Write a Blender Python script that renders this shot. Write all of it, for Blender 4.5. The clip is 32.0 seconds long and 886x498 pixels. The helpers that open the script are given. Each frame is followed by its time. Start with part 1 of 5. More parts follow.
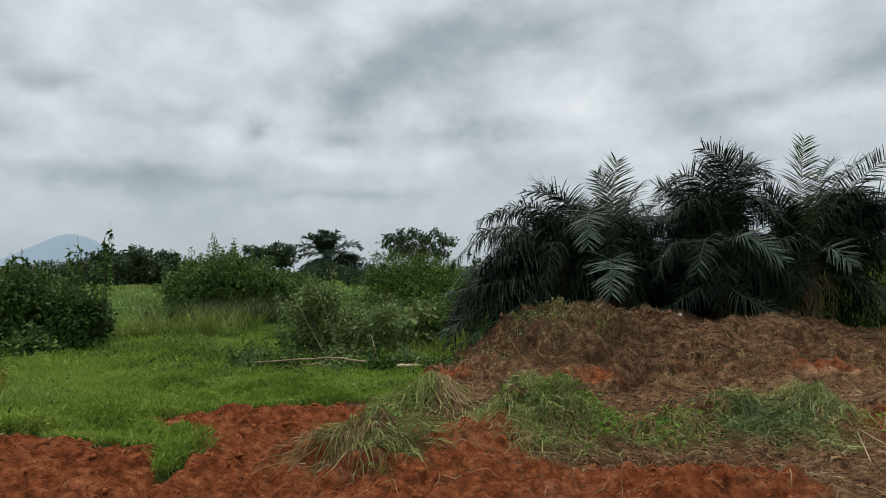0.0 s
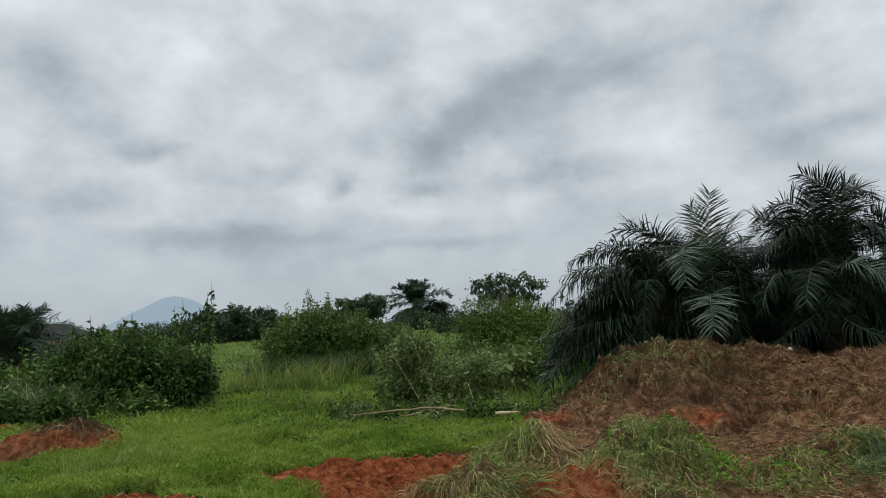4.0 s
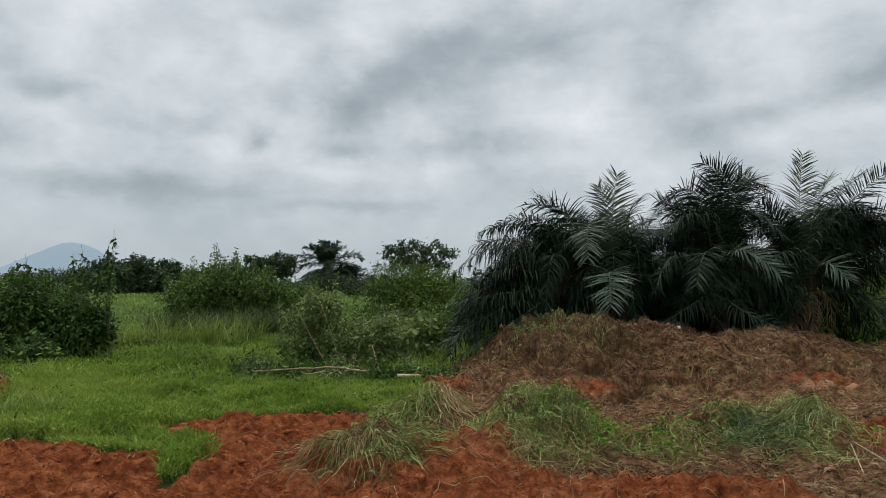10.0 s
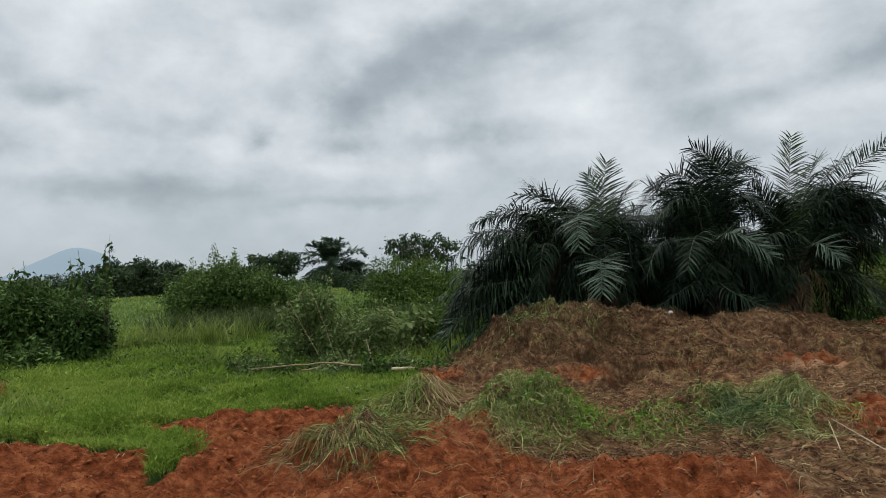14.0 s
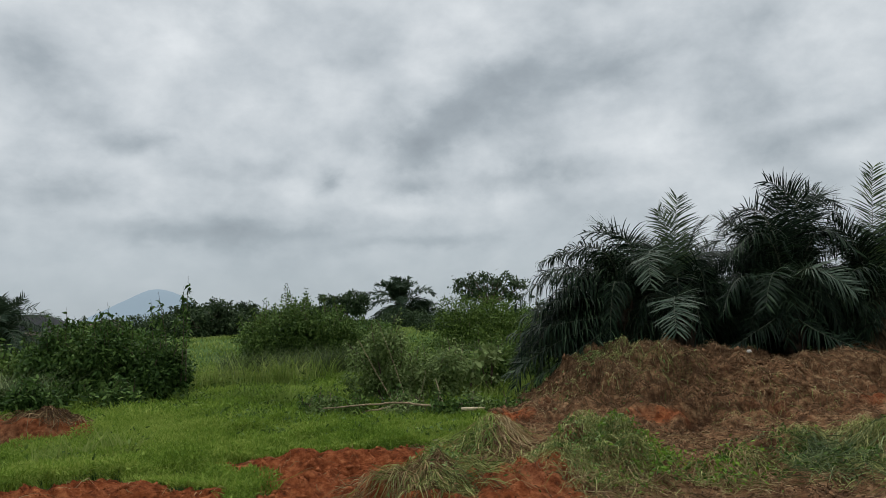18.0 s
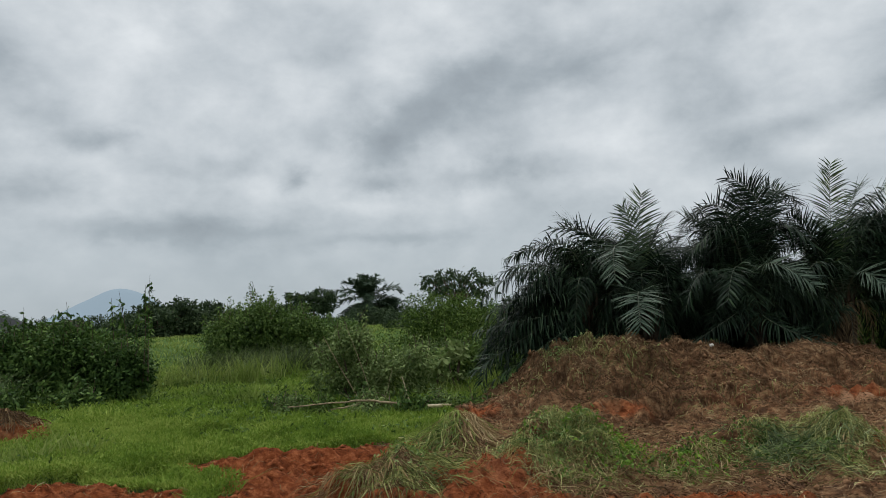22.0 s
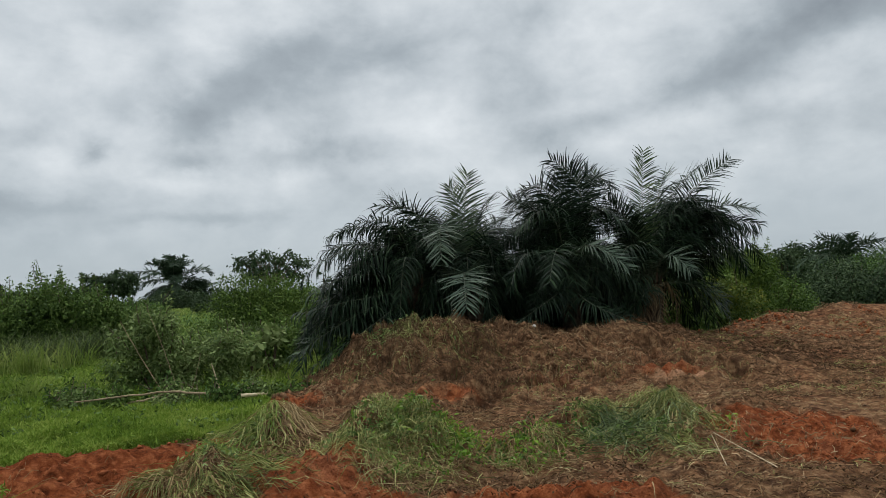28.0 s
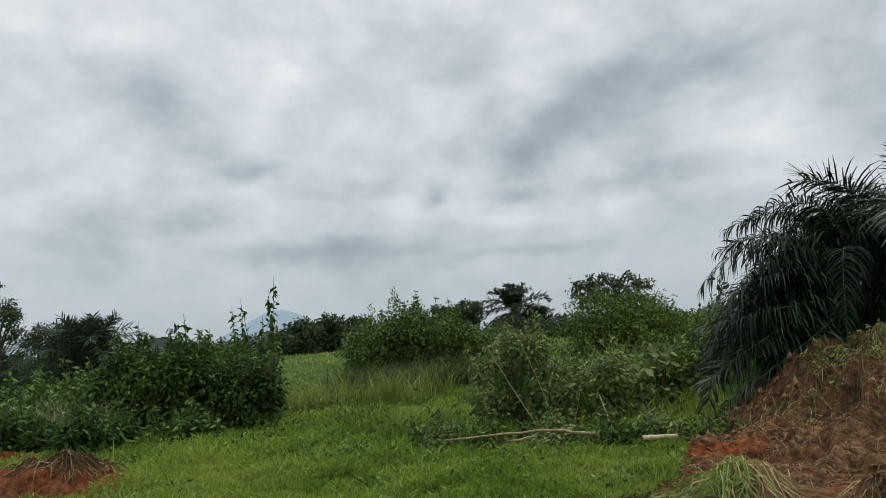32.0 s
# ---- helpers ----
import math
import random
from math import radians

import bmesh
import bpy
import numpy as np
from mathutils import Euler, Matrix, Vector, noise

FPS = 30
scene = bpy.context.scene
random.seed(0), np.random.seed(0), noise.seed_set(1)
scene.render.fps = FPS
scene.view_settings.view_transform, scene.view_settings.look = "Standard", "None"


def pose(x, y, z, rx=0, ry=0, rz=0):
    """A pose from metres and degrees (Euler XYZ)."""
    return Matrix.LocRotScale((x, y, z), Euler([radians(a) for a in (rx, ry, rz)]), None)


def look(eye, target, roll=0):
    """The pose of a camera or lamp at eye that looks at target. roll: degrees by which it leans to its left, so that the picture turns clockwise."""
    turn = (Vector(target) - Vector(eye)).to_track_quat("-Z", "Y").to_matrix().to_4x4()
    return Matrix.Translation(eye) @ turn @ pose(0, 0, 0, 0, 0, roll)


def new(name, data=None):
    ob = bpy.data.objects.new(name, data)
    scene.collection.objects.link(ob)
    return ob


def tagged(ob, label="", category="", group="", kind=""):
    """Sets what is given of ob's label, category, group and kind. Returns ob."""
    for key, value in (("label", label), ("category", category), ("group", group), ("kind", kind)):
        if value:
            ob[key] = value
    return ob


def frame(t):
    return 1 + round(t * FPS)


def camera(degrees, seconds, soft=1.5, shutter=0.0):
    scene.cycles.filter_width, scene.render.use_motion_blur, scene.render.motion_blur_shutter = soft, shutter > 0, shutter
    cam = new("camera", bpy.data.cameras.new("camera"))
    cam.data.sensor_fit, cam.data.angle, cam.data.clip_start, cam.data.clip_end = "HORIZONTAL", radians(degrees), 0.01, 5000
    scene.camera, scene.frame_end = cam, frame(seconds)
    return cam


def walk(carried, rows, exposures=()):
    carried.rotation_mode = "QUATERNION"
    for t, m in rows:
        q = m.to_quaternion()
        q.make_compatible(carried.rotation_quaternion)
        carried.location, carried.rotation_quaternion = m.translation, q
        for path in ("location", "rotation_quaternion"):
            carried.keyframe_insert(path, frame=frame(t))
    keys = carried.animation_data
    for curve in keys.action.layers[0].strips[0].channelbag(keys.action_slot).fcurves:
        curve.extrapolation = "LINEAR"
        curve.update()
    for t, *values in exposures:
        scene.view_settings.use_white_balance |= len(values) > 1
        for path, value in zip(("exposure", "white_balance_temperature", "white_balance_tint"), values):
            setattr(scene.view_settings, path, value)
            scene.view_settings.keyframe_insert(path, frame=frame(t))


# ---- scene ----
cam = camera(60.0, 32.0, 0.75)
PATH = [
    (0, (-0.636, 0.705, 1.568), (-0.545, 2.702, 1.644), -0.7),
    (0.5, (-0.646, 0.696, 1.577), (-0.38, 2.674, 1.702), -1.5),
    (1, (-0.642, 0.721, 1.583), (-0.278, 2.681, 1.744), -2.0),
    (1.5, (-0.654, 0.721, 1.567), (-0.287, 2.68, 1.733), -1.8),
    (2, (-0.644, 0.694, 1.569), (-0.371, 2.67, 1.722), -1.7),
    (2.5, (-0.661, 0.675, 1.571), (-0.507, 2.664, 1.717), -1.6),
    (3, (-0.66, 0.676, 1.562), (-0.616, 2.67, 1.717), -2.0),
    (3.5, (-0.672, 0.71, 1.567), (-0.728, 2.701, 1.744), -2.6),
    (4, (-0.69, 0.722, 1.584), (-0.822, 2.708, 1.786), -3.4),
    (4.5, (-0.7, 0.734, 1.575), (-0.891, 2.712, 1.805), -3.8),
    (6.5, (-0.683, 0.735, 1.57), (-0.863, 2.717, 1.773), -2.2),
    (7, (-0.671, 0.718, 1.575), (-0.843, 2.702, 1.762), -1.7),
    (7.5, (-0.649, 0.692, 1.582), (-0.783, 2.68, 1.756), -1.6),
    (8, (-0.659, 0.672, 1.564), (-0.712, 2.665, 1.72), -1.2),
    (8.5, (-0.664, 0.682, 1.565), (-0.619, 2.677, 1.698), -0.8),
    (9, (-0.702, 0.652, 1.553), (-0.572, 2.645, 1.658), -0.3),
    (9.5, (-0.748, 0.637, 1.53), (-0.549, 2.626, 1.617), 0.6),
    (10, (-0.647, 0.574, 1.56), (-0.558, 2.569, 1.666), -0.2),
    (10.5, (-0.5, 0.49, 1.55), (-0.504, 2.487, 1.65), -0.8),
    (11, (-0.413, 0.454, 1.539), (-0.409, 2.452, 1.614), -1.5),
    (11.5, (-0.376, 0.433, 1.545), (-0.321, 2.431, 1.615), -2.1),
    (12, (-0.38, 0.425, 1.55), (-0.267, 2.42, 1.621), -2.4),
    (12.5, (-0.388, 0.449, 1.539), (-0.239, 2.442, 1.609), -2.3),
    (13, (-0.396, 0.466, 1.542), (-0.242, 2.459, 1.61), -2.1),
    (13.5, (-0.404, 0.471, 1.545), (-0.275, 2.466, 1.617), -2.1),
    (14, (-0.406, 0.471, 1.548), (-0.329, 2.468, 1.636), -2.1),
    (14.5, (-0.413, 0.473, 1.547), (-0.392, 2.47, 1.662), -2.1),
    (15, (-0.417, 0.464, 1.55), (-0.442, 2.458, 1.694), -2.1),
    (15.5, (-0.416, 0.44, 1.557), (-0.466, 2.433, 1.722), -2.1),
    (17.5, (-0.415, 0.444, 1.556), (-0.52, 2.432, 1.752), -2.4),
    (18, (-0.417, 0.454, 1.556), (-0.512, 2.442, 1.751), -2.4),
    (18.5, (-0.406, 0.455, 1.563), (-0.484, 2.444, 1.756), -2.6),
    (19, (-0.392, 0.464, 1.559), (-0.455, 2.454, 1.746), -2.8),
    (19.5, (-0.386, 0.468, 1.558), (-0.441, 2.459, 1.736), -3.1),
    (20, (-0.392, 0.478, 1.557), (-0.447, 2.47, 1.729), -3.4),
    (20.5, (-0.38, 0.496, 1.543), (-0.441, 2.488, 1.716), -3.5),
    (21, (-0.383, 0.499, 1.541), (-0.442, 2.49, 1.718), -3.5),
    (21.5, (-0.377, 0.485, 1.552), (-0.422, 2.476, 1.734), -3.3),
    (22, (-0.386, 0.494, 1.548), (-0.397, 2.485, 1.732), -2.9),
    (22.5, (-0.369, 0.534, 1.53), (-0.337, 2.525, 1.712), -2.7),
    (23, (-0.361, 0.528, 1.536), (-0.282, 2.519, 1.709), -2.6),
    (23.5, (-0.35, 0.52, 1.539), (-0.22, 2.509, 1.7), -2.6),
    (24, (-0.341, 0.526, 1.535), (-0.172, 2.513, 1.685), -2.6),
    (24.5, (-0.357, 0.499, 1.527), (-0.165, 2.485, 1.67), -2.5),
    (26.5, (-0.309, 0.527, 1.545), (-0.03, 2.502, 1.69), -3.5),
    (27, (-0.333, 0.716, 1.511), (0.007, 2.683, 1.647), -3.4),
    (27.5, (-0.426, 1.017, 1.552), (-0.013, 2.969, 1.68), -3.0),
    (28, (-0.447, 1.273, 1.523), (0.012, 3.217, 1.639), -3.0),
    (28.5, (-0.442, 1.685, 1.501), (-0.023, 3.634, 1.66), -2.9),
    (29, (-0.553, 2.097, 1.478), (-0.24, 4.063, 1.674), -2.0),
    (29.5, (-0.652, 2.468, 1.471), (-0.422, 4.447, 1.653), -1.9),
    (30, (-0.707, 2.832, 1.505), (-0.558, 4.812, 1.744), -2.0),
    (30.5, (-0.802, 3.081, 1.474), (-0.685, 5.073, 1.616), -2.6),
    (31, (-1.009, 3.377, 1.423), (-0.922, 5.371, 1.55), -2.7),
    (31.5, (-1.092, 3.718, 1.389), (-1.26, 5.702, 1.572), -4.6),
    (32, (-1.211, 4.191, 1.414), (-1.584, 6.141, 1.653), -4.7),
]
walk(cam, [(t, look(eye, target, roll)) for t, eye, target, roll in PATH],
     [(0, 0), (4.5, -0.05), (7, -0.17), (8, -0.17), (9, -0.1), (10, 0), (12, 0.08), (14, 0.04), (15.5, -0.06), (18, -0.1), (24, -0.08), (27, 0), (32, 0)])

# ---- world, sun ----
world = bpy.data.worlds.new("overcast_sky")
scene.world = world
world.use_nodes = True


class Net:
    """Short hand for building node trees."""

    def __init__(self, tree):
        self.tree = tree
        tree.nodes.clear()

    def node(self, kind, inputs=None, **settings):
        n = self.tree.nodes.new(kind)
        for key, value in settings.items():
            setattr(n, key, value)
        for key, value in (inputs or {}).items():
            if isinstance(value, bpy.types.NodeSocket):
                self.tree.links.new(value, n.inputs[key])
            else:
                n.inputs[key].default_value = value
        return n

    def math(self, op, a, b=0.0, c=0.0, clamp=False):
        return self.node("ShaderNodeMath", {0: a, 1: b, 2: c}, operation=op, use_clamp=clamp).outputs[0]

    def mix(self, fac, a, b, blend="MIX"):
        n = self.node("ShaderNodeMix", {"Factor": fac}, data_type="RGBA", blend_type=blend, clamp_factor=True)
        for key, value in ((6, a), (7, b)):
            if isinstance(value, bpy.types.NodeSocket):
                self.tree.links.new(value, n.inputs[key])
            else:
                n.inputs[key].default_value = (*value, 1)
        return n.outputs[2]

    def ramp(self, fac, stops):
        n = self.node("ShaderNodeValToRGB", {0: fac})
        e = n.color_ramp.elements
        while len(e) < len(stops):
            e.new(0.5)
        for el, (p, c) in zip(e, stops):
            el.position, el.color = p, (*c, 1)
        return n.outputs[0]

    def smooth(self, x, lo, hi, a=0.0, b=1.0):
        return self.node("ShaderNodeMapRange", {0: x, 1: lo, 2: hi, 3: a, 4: b}, interpolation_type="SMOOTHSTEP").outputs[0]

    def noise(self, vec, scale, detail=4.0, rough=0.55, distort=0.0):
        return self.node("ShaderNodeTexNoise", {"Vector": vec, "Scale": scale, "Detail": detail, "Roughness": rough, "Distortion": distort}).outputs[0]


# cloud masses: azimuth, elevation, half width, half height (degrees), depth, tilt
CLOUDS = [(-4.5, 12.6, 3.0, 1.7, 0.8, 10), (-1.0, 15.4, 4.5, 1.9, 0.75, 25), (4.2, 18.6, 4.5, 1.8, 0.75, 25), (8.0, 16.4, 4.0, 1.6, 0.45, 15),
          (3.4, 10.7, 4.0, 1.0, 0.8, 4), (-5.0, 10.7, 2.6, 0.6, 0.5, 0), (-11.0, 11.1, 1.2, 0.7, 0.75, 10), (11.5, 18.5, 3.0, 2.0, 0.3, 0),
          (20.0, 18.6, 5.0, 1.6, 0.35, 15), (23.5, 11.6, 3.5, 1.0, 0.5, 5), (20.5, 14.2, 5.0, 1.6, 0.35, 10), (31.5, 13.4, 4.5, 1.2, 0.7, 12),
          (39.0, 16.5, 6.0, 2.3, 1.0, 15), (48.0, 19.0, 8.0, 3.0, 0.8, 15), (36.0, 10.8, 6.0, 0.9, 0.25, 5), (-25.0, 13.5, 3.6, 0.9, 0.65, 0),
          (-29.5, 14.9, 3.2, 1.2, 0.5, 0), (-32.0, 18.2, 3.5, 2.2, 0.5, 0), (-28.0, 10.0, 5.0, 1.1, 0.4, 0), (-19.0, 11.6, 6.0, 0.9, 0.3, 0),
          (-15.7, 7.0, 6.0, 0.7, 0.55, 0), (-23.0, 7.5, 5.0, 0.8, 0.5, 0), (-4.5, 6.0, 8.0, 0.6, 0.6, 0), (-37.0, 8.0, 8.0, 3.0, 0.4, 0),
          (-10.8, 16.5, 3.2, 3.2, -0.55, 10), (-5.0, 8.7, 5.0, 0.7, -0.35, 0), (12.0, 9.3, 5.5, 0.9, -0.3, 0), (-21.0, 20.8, 7.0, 2.2, -0.45, 0),
          (15.0, 12.0, 3.5, 1.2, -0.2, 0), (36.0, 8.0, 7.0, 1.0, -0.3, 5), (27.0, 17.0, 3.0, 2.0, -0.25, 10), (1.0, 3.6, 17.0, 0.8, -0.3, 0)]
w = Net(world.node_tree)
geo = w.node("ShaderNodeTexCoord").outputs["Generated"]
xyz = w.node("ShaderNodeSeparateXYZ", {0: geo}).outputs
lift = w.math("MAXIMUM", w.math("ADD", xyz[2], 0.10), 0.03)
flat = w.node("ShaderNodeCombineXYZ", {0: w.math("DIVIDE", xyz[0], lift), 1: w.math("DIVIDE", xyz[1], lift), 2: 0.0}).outputs[0]
stretch = w.node("ShaderNodeVectorMath", {0: geo, 1: (1.0, 1.0, 1.45)}, operation="MULTIPLY").outputs[0]
w1, w2 = w.noise(stretch, 4.5, 7.0, 0.62, 0.2), w.noise(w.node("ShaderNodeVectorMath", {0: stretch, 1: (5, 3, 1)}).outputs[0], 5.5, 7.0, 0.62, 0.2)
azim = w.math("ADD", w.math("MULTIPLY", w.math("ARCTAN2", xyz[0], xyz[1]), 57.2958), w.math("MULTIPLY_ADD", w1, 9.0, -4.5))
elev = w.math("ADD", w.math("MULTIPLY", w.math("ARCSINE", xyz[2]), 57.2958), w.math("MULTIPLY_ADD", w2, 5.0, -2.5))
n1, n2 = w.noise(flat, 0.30, 7.0, 0.52, 0.2), w.noise(stretch, 6.0, 9.0, 0.55, 0.1)
cover = w.math("ADD", w.math("MULTIPLY", n1, 0.24), w.math("MULTIPLY_ADD", n2, 0.44, 0.115))
for ca, ce, ra, re, depth, tilt in CLOUDS:
    c, s = math.cos(radians(tilt)), math.sin(radians(tilt))
    da, de = w.math("ADD", azim, -ca), w.math("ADD", elev, -ce)
    u = w.math("MULTIPLY_ADD", da, c / ra, w.math("MULTIPLY", de, s / ra))
    v = w.math("MULTIPLY_ADD", de, c / re, w.math("MULTIPLY", da, -s / re))
    q = w.math("MULTIPLY_ADD", u, u, w.math("MULTIPLY", v, v))
    cover = w.math("MULTIPLY_ADD", w.math("EXPONENT", w.math("MULTIPLY", q, -1.0)), depth * 0.15, cover)
n3 = w.noise(stretch, 17.0, 6.0, 0.55, 0.0)
cover = w.math("ADD", w.math("MULTIPLY_ADD", cover, 1.12, -0.06), w.math("MULTIPLY_ADD", n3, 0.11, -0.055))
clouds = w.ramp(cover, [(0.32, (0.82, 0.86, 0.885)), (0.46, (0.58, 0.63, 0.665)), (0.565, (0.40, 0.45, 0.485)), (0.70, (0.26, 0.295, 0.325))])
low = w.smooth(xyz[2], 0.02, 0.19, 0.80, 0.0)
clouds = w.mix(low, clouds, (0.42, 0.485, 0.535))
high = w.smooth(xyz[2], 0.40, 0.85, 1.0, 2.3)
sky = w.node("ShaderNodeTexSky", sky_type="NISHITA", sun_disc=False, sun_elevation=radians(62), sun_rotation=radians(-17)).outputs[0]
seen = w.mix(0.06, clouds, w.mix(1.0, sky, (0.1, 0.1, 0.1), "MULTIPLY"))
w.node("ShaderNodeOutputWorld", {0: w.node("ShaderNodeBackground", {0: seen, 1: high}).outputs[0]})

sun = new("sun", bpy.data.lights.new("sun", "SUN"))
sun.data.energy, sun.data.angle, sun.data.color = 2.0, radians(50), (1.0, 0.97, 0.93)
sun.matrix_world = look((0, 0, 50), (7, -25, 0))


# ---- materials ----
def material(name):
    m = bpy.data.materials.new(name)
    m.use_nodes = True
    net = Net(m.node_tree)
    return m, net


def leafy(name, dark, mid, light, rough=0.5, thin=0.25, spec=0.35, patch=0.35, bias=1.0, own=0.0):
    """Foliage: a hue for each leaf, broad patches, a little light through the blade."""
    m, n = material(name)
    rnd = n.node("ShaderNodeNewGeometry").outputs["Random Per Island"]
    pos = n.node("ShaderNodeNewGeometry").outputs["Position"]
    patches = n.math("MULTIPLY_ADD", n.noise(pos, 1.1, 4.0, 0.6), 0.5, n.math("MULTIPLY", n.noise(pos, 0.3, 3.0), 0.5))
    f = n.math("ADD", n.math("MULTIPLY", rnd, 1.0 - patch), n.math("MULTIPLY", n.smooth(patches, 0.36, 0.64), patch))
    if own:
        f = n.math("MULTIPLY_ADD", n.node("ShaderNodeObjectInfo").outputs["Random"], own, n.math("MULTIPLY", f, 1.0 - own))
    f = n.math("POWER", f, bias)
    col = n.ramp(f, [(0.0, dark), (0.5, mid), (1.0, light)])
    b = n.node("ShaderNodeBsdfPrincipled", {"Base Color": col, "Roughness": rough, "Specular IOR Level": spec})
    tr = n.node("ShaderNodeBsdfTranslucent", {0: col})
    n.node("ShaderNodeOutputMaterial", {0: n.node("ShaderNodeMixShader", {0: thin, 1: b.outputs[0], 2: tr.outputs[0]}).outputs[0]})
    return m


def barky(name, dark, light, scale=12.0, rough=0.85):
    m, n = material(name)
    co = n.node("ShaderNodeTexCoord").outputs["Object"]
    f = n.noise(co, scale, 6.0, 0.65)
    col = n.ramp(f, [(0.3, dark), (0.7, light)])
    bump = n.node("ShaderNodeBump", {"Strength": 0.6, "Distance": 0.02, "Height": f}).outputs[0]
    n.node("ShaderNodeOutputMaterial", {0: n.node("ShaderNodeBsdfPrincipled", {"Base Color": col, "Roughness": rough, "Specular IOR Level": 0.5 if rough < 0.8 else 0.08, "Normal": bump}).outputs[0]})
    return m


def ground_material():
    m, n = material("ground_soil")
    pos = n.node("ShaderNodeNewGeometry").outputs["Position"]
    cleared = n.node("ShaderNodeAttribute", attribute_name="cleared").outputs["Fac"]
    red = n.node("ShaderNodeAttribute", attribute_name="red").outputs["Fac"]
    tan = n.node("ShaderNodeAttribute", attribute_name="tan").outputs["Fac"]
    big, fine, grit = n.noise(pos, 1.3, 5.0, 0.6), n.noise(pos, 9.0, 6.0, 0.65), n.noise(pos, 60.0, 4.0, 0.7)
    turf = n.mix(n.smooth(n.noise(pos, 0.12, 4.0), 0.35, 0.65), (0.05, 0.10, 0.022), (0.085, 0.15, 0.03))
    turf = n.mix(n.smooth(fine, 0.35, 0.7), turf, (0.035, 0.06, 0.02))
    mulch = n.ramp(fine, [(0.30, (0.038, 0.019, 0.010)), (0.5, (0.215, 0.112, 0.055)), (0.70, (0.44, 0.27, 0.145))])
    mulch = n.mix(n.smooth(big, 0.48, 0.66, 0.0, 0.5), mulch, n.mix(n.smooth(fine, 0.35, 0.65), (0.09, 0.028, 0.014), (0.24, 0.085, 0.036)))
    mulch = n.mix(n.smooth(n.noise(pos, 3.6, 5.0, 0.6), 0.50, 0.66, 0.0, 0.75), mulch, n.mix(fine, (0.03, 0.014, 0.009), (0.08, 0.04, 0.022)))
    earth = n.ramp(fine, [(0.30, (0.055, 0.015, 0.006)), (0.5, (0.25, 0.067, 0.023)), (0.72, (0.50, 0.18, 0.070))])
    place = n.node("ShaderNodeSeparateXYZ", {0: pos}).outputs
    dry = n.math("MULTIPLY", n.smooth(big, 0.46, 0.68), n.smooth(place[0], -1.5, 0.5, 0.25, 0.85))
    earth = n.mix(dry, earth, n.mix(n.smooth(fine, 0.35, 0.65), (0.20, 0.062, 0.027), (0.38, 0.15, 0.07)))
    humus = n.node("ShaderNodeAttribute", attribute_name="humus").outputs["Fac"]
    mulch = n.mix(humus, mulch, n.ramp(fine, [(0.30, (0.022, 0.012, 0.007)), (0.5, (0.14, 0.075, 0.038)), (0.72, (0.34, 0.205, 0.105))]))
    col = n.mix(red, mulch, earth)
    col = n.mix(tan, col, (0.47, 0.25, 0.14))
    col = n.mix(n.smooth(grit, 0.45, 0.75, 0.0, 0.35), col, n.mix(0.5, col, (0.03, 0.015, 0.01)))
    col = n.mix(cleared, turf, col)
    hgt = n.math("ADD", n.math("MULTIPLY", fine, 1.0), n.math("MULTIPLY_ADD", n.noise(pos, 26.0, 6.0, 0.75), 1.1, n.math("MULTIPLY", grit, 0.5)))
    bump = n.node("ShaderNodeBump", {"Strength": 1.0, "Distance": 0.07, "Height": hgt}).outputs[0]
    n.node("ShaderNodeOutputMaterial", {0: n.node("ShaderNodeBsdfPrincipled", {"Base Color": col, "Roughness": 0.95, "Specular IOR Level": 0.04, "Normal": bump}).outputs[0]})
    return m


GROUND = ground_material()
CLOD = barky("red_clod", (0.11, 0.030, 0.011), (0.32, 0.105, 0.040), 14.0, 0.98)
BROWN_CLOD = barky("brown_clod", (0.050, 0.026, 0.014), (0.24, 0.13, 0.066), 12.0, 0.98)
SWATHE = leafy("grey_green_swathe", (0.024, 0.038, 0.016), (0.105, 0.140, 0.055), (0.30, 0.34, 0.16), 0.6, 0.2, 0.08, 0.3, 1.2)
GRASS = leafy("meadow_grass", (0.048, 0.098, 0.012), (0.150, 0.230, 0.030), (0.31, 0.37, 0.085), 0.7, 0.3, 0.05, 0.45)
TALL = leafy("tall_grass", (0.075, 0.12, 0.022), (0.16, 0.22, 0.045), (0.29, 0.32, 0.11), 0.75, 0.25, 0.04, 0.5)
STRAW = leafy("dry_straw", (0.10, 0.055, 0.022), (0.27, 0.185, 0.09), (0.52, 0.41, 0.23), 0.8, 0.1, 0.06, 0.35, 1.3)
MULCH = leafy("brown_mulch", (0.034, 0.019, 0.011), (0.185, 0.108, 0.057), (0.46, 0.33, 0.19), 0.85, 0.05, 0.05, 0.45, 1.5)
ROOTS = leafy("matted_roots", (0.028, 0.017, 0.010), (0.135, 0.080, 0.042), (0.36, 0.26, 0.14), 0.9, 0.05, 0.04, 0.45, 1.5)
CUT = leafy("cut_weeds", (0.030, 0.042, 0.012), (0.215, 0.235, 0.070), (0.56, 0.53, 0.24), 0.65, 0.2, 0.06, 0.3, 1.15)
WEED = leafy("fresh_weeds", (0.05, 0.11, 0.013), (0.13, 0.23, 0.026), (0.28, 0.40, 0.06), 0.55, 0.3, 0.08)
# Near-black with few pale tones: the crowns' inner shade is put into this colour.
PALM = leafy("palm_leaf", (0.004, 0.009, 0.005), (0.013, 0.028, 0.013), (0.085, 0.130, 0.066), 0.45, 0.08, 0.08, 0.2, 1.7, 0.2)
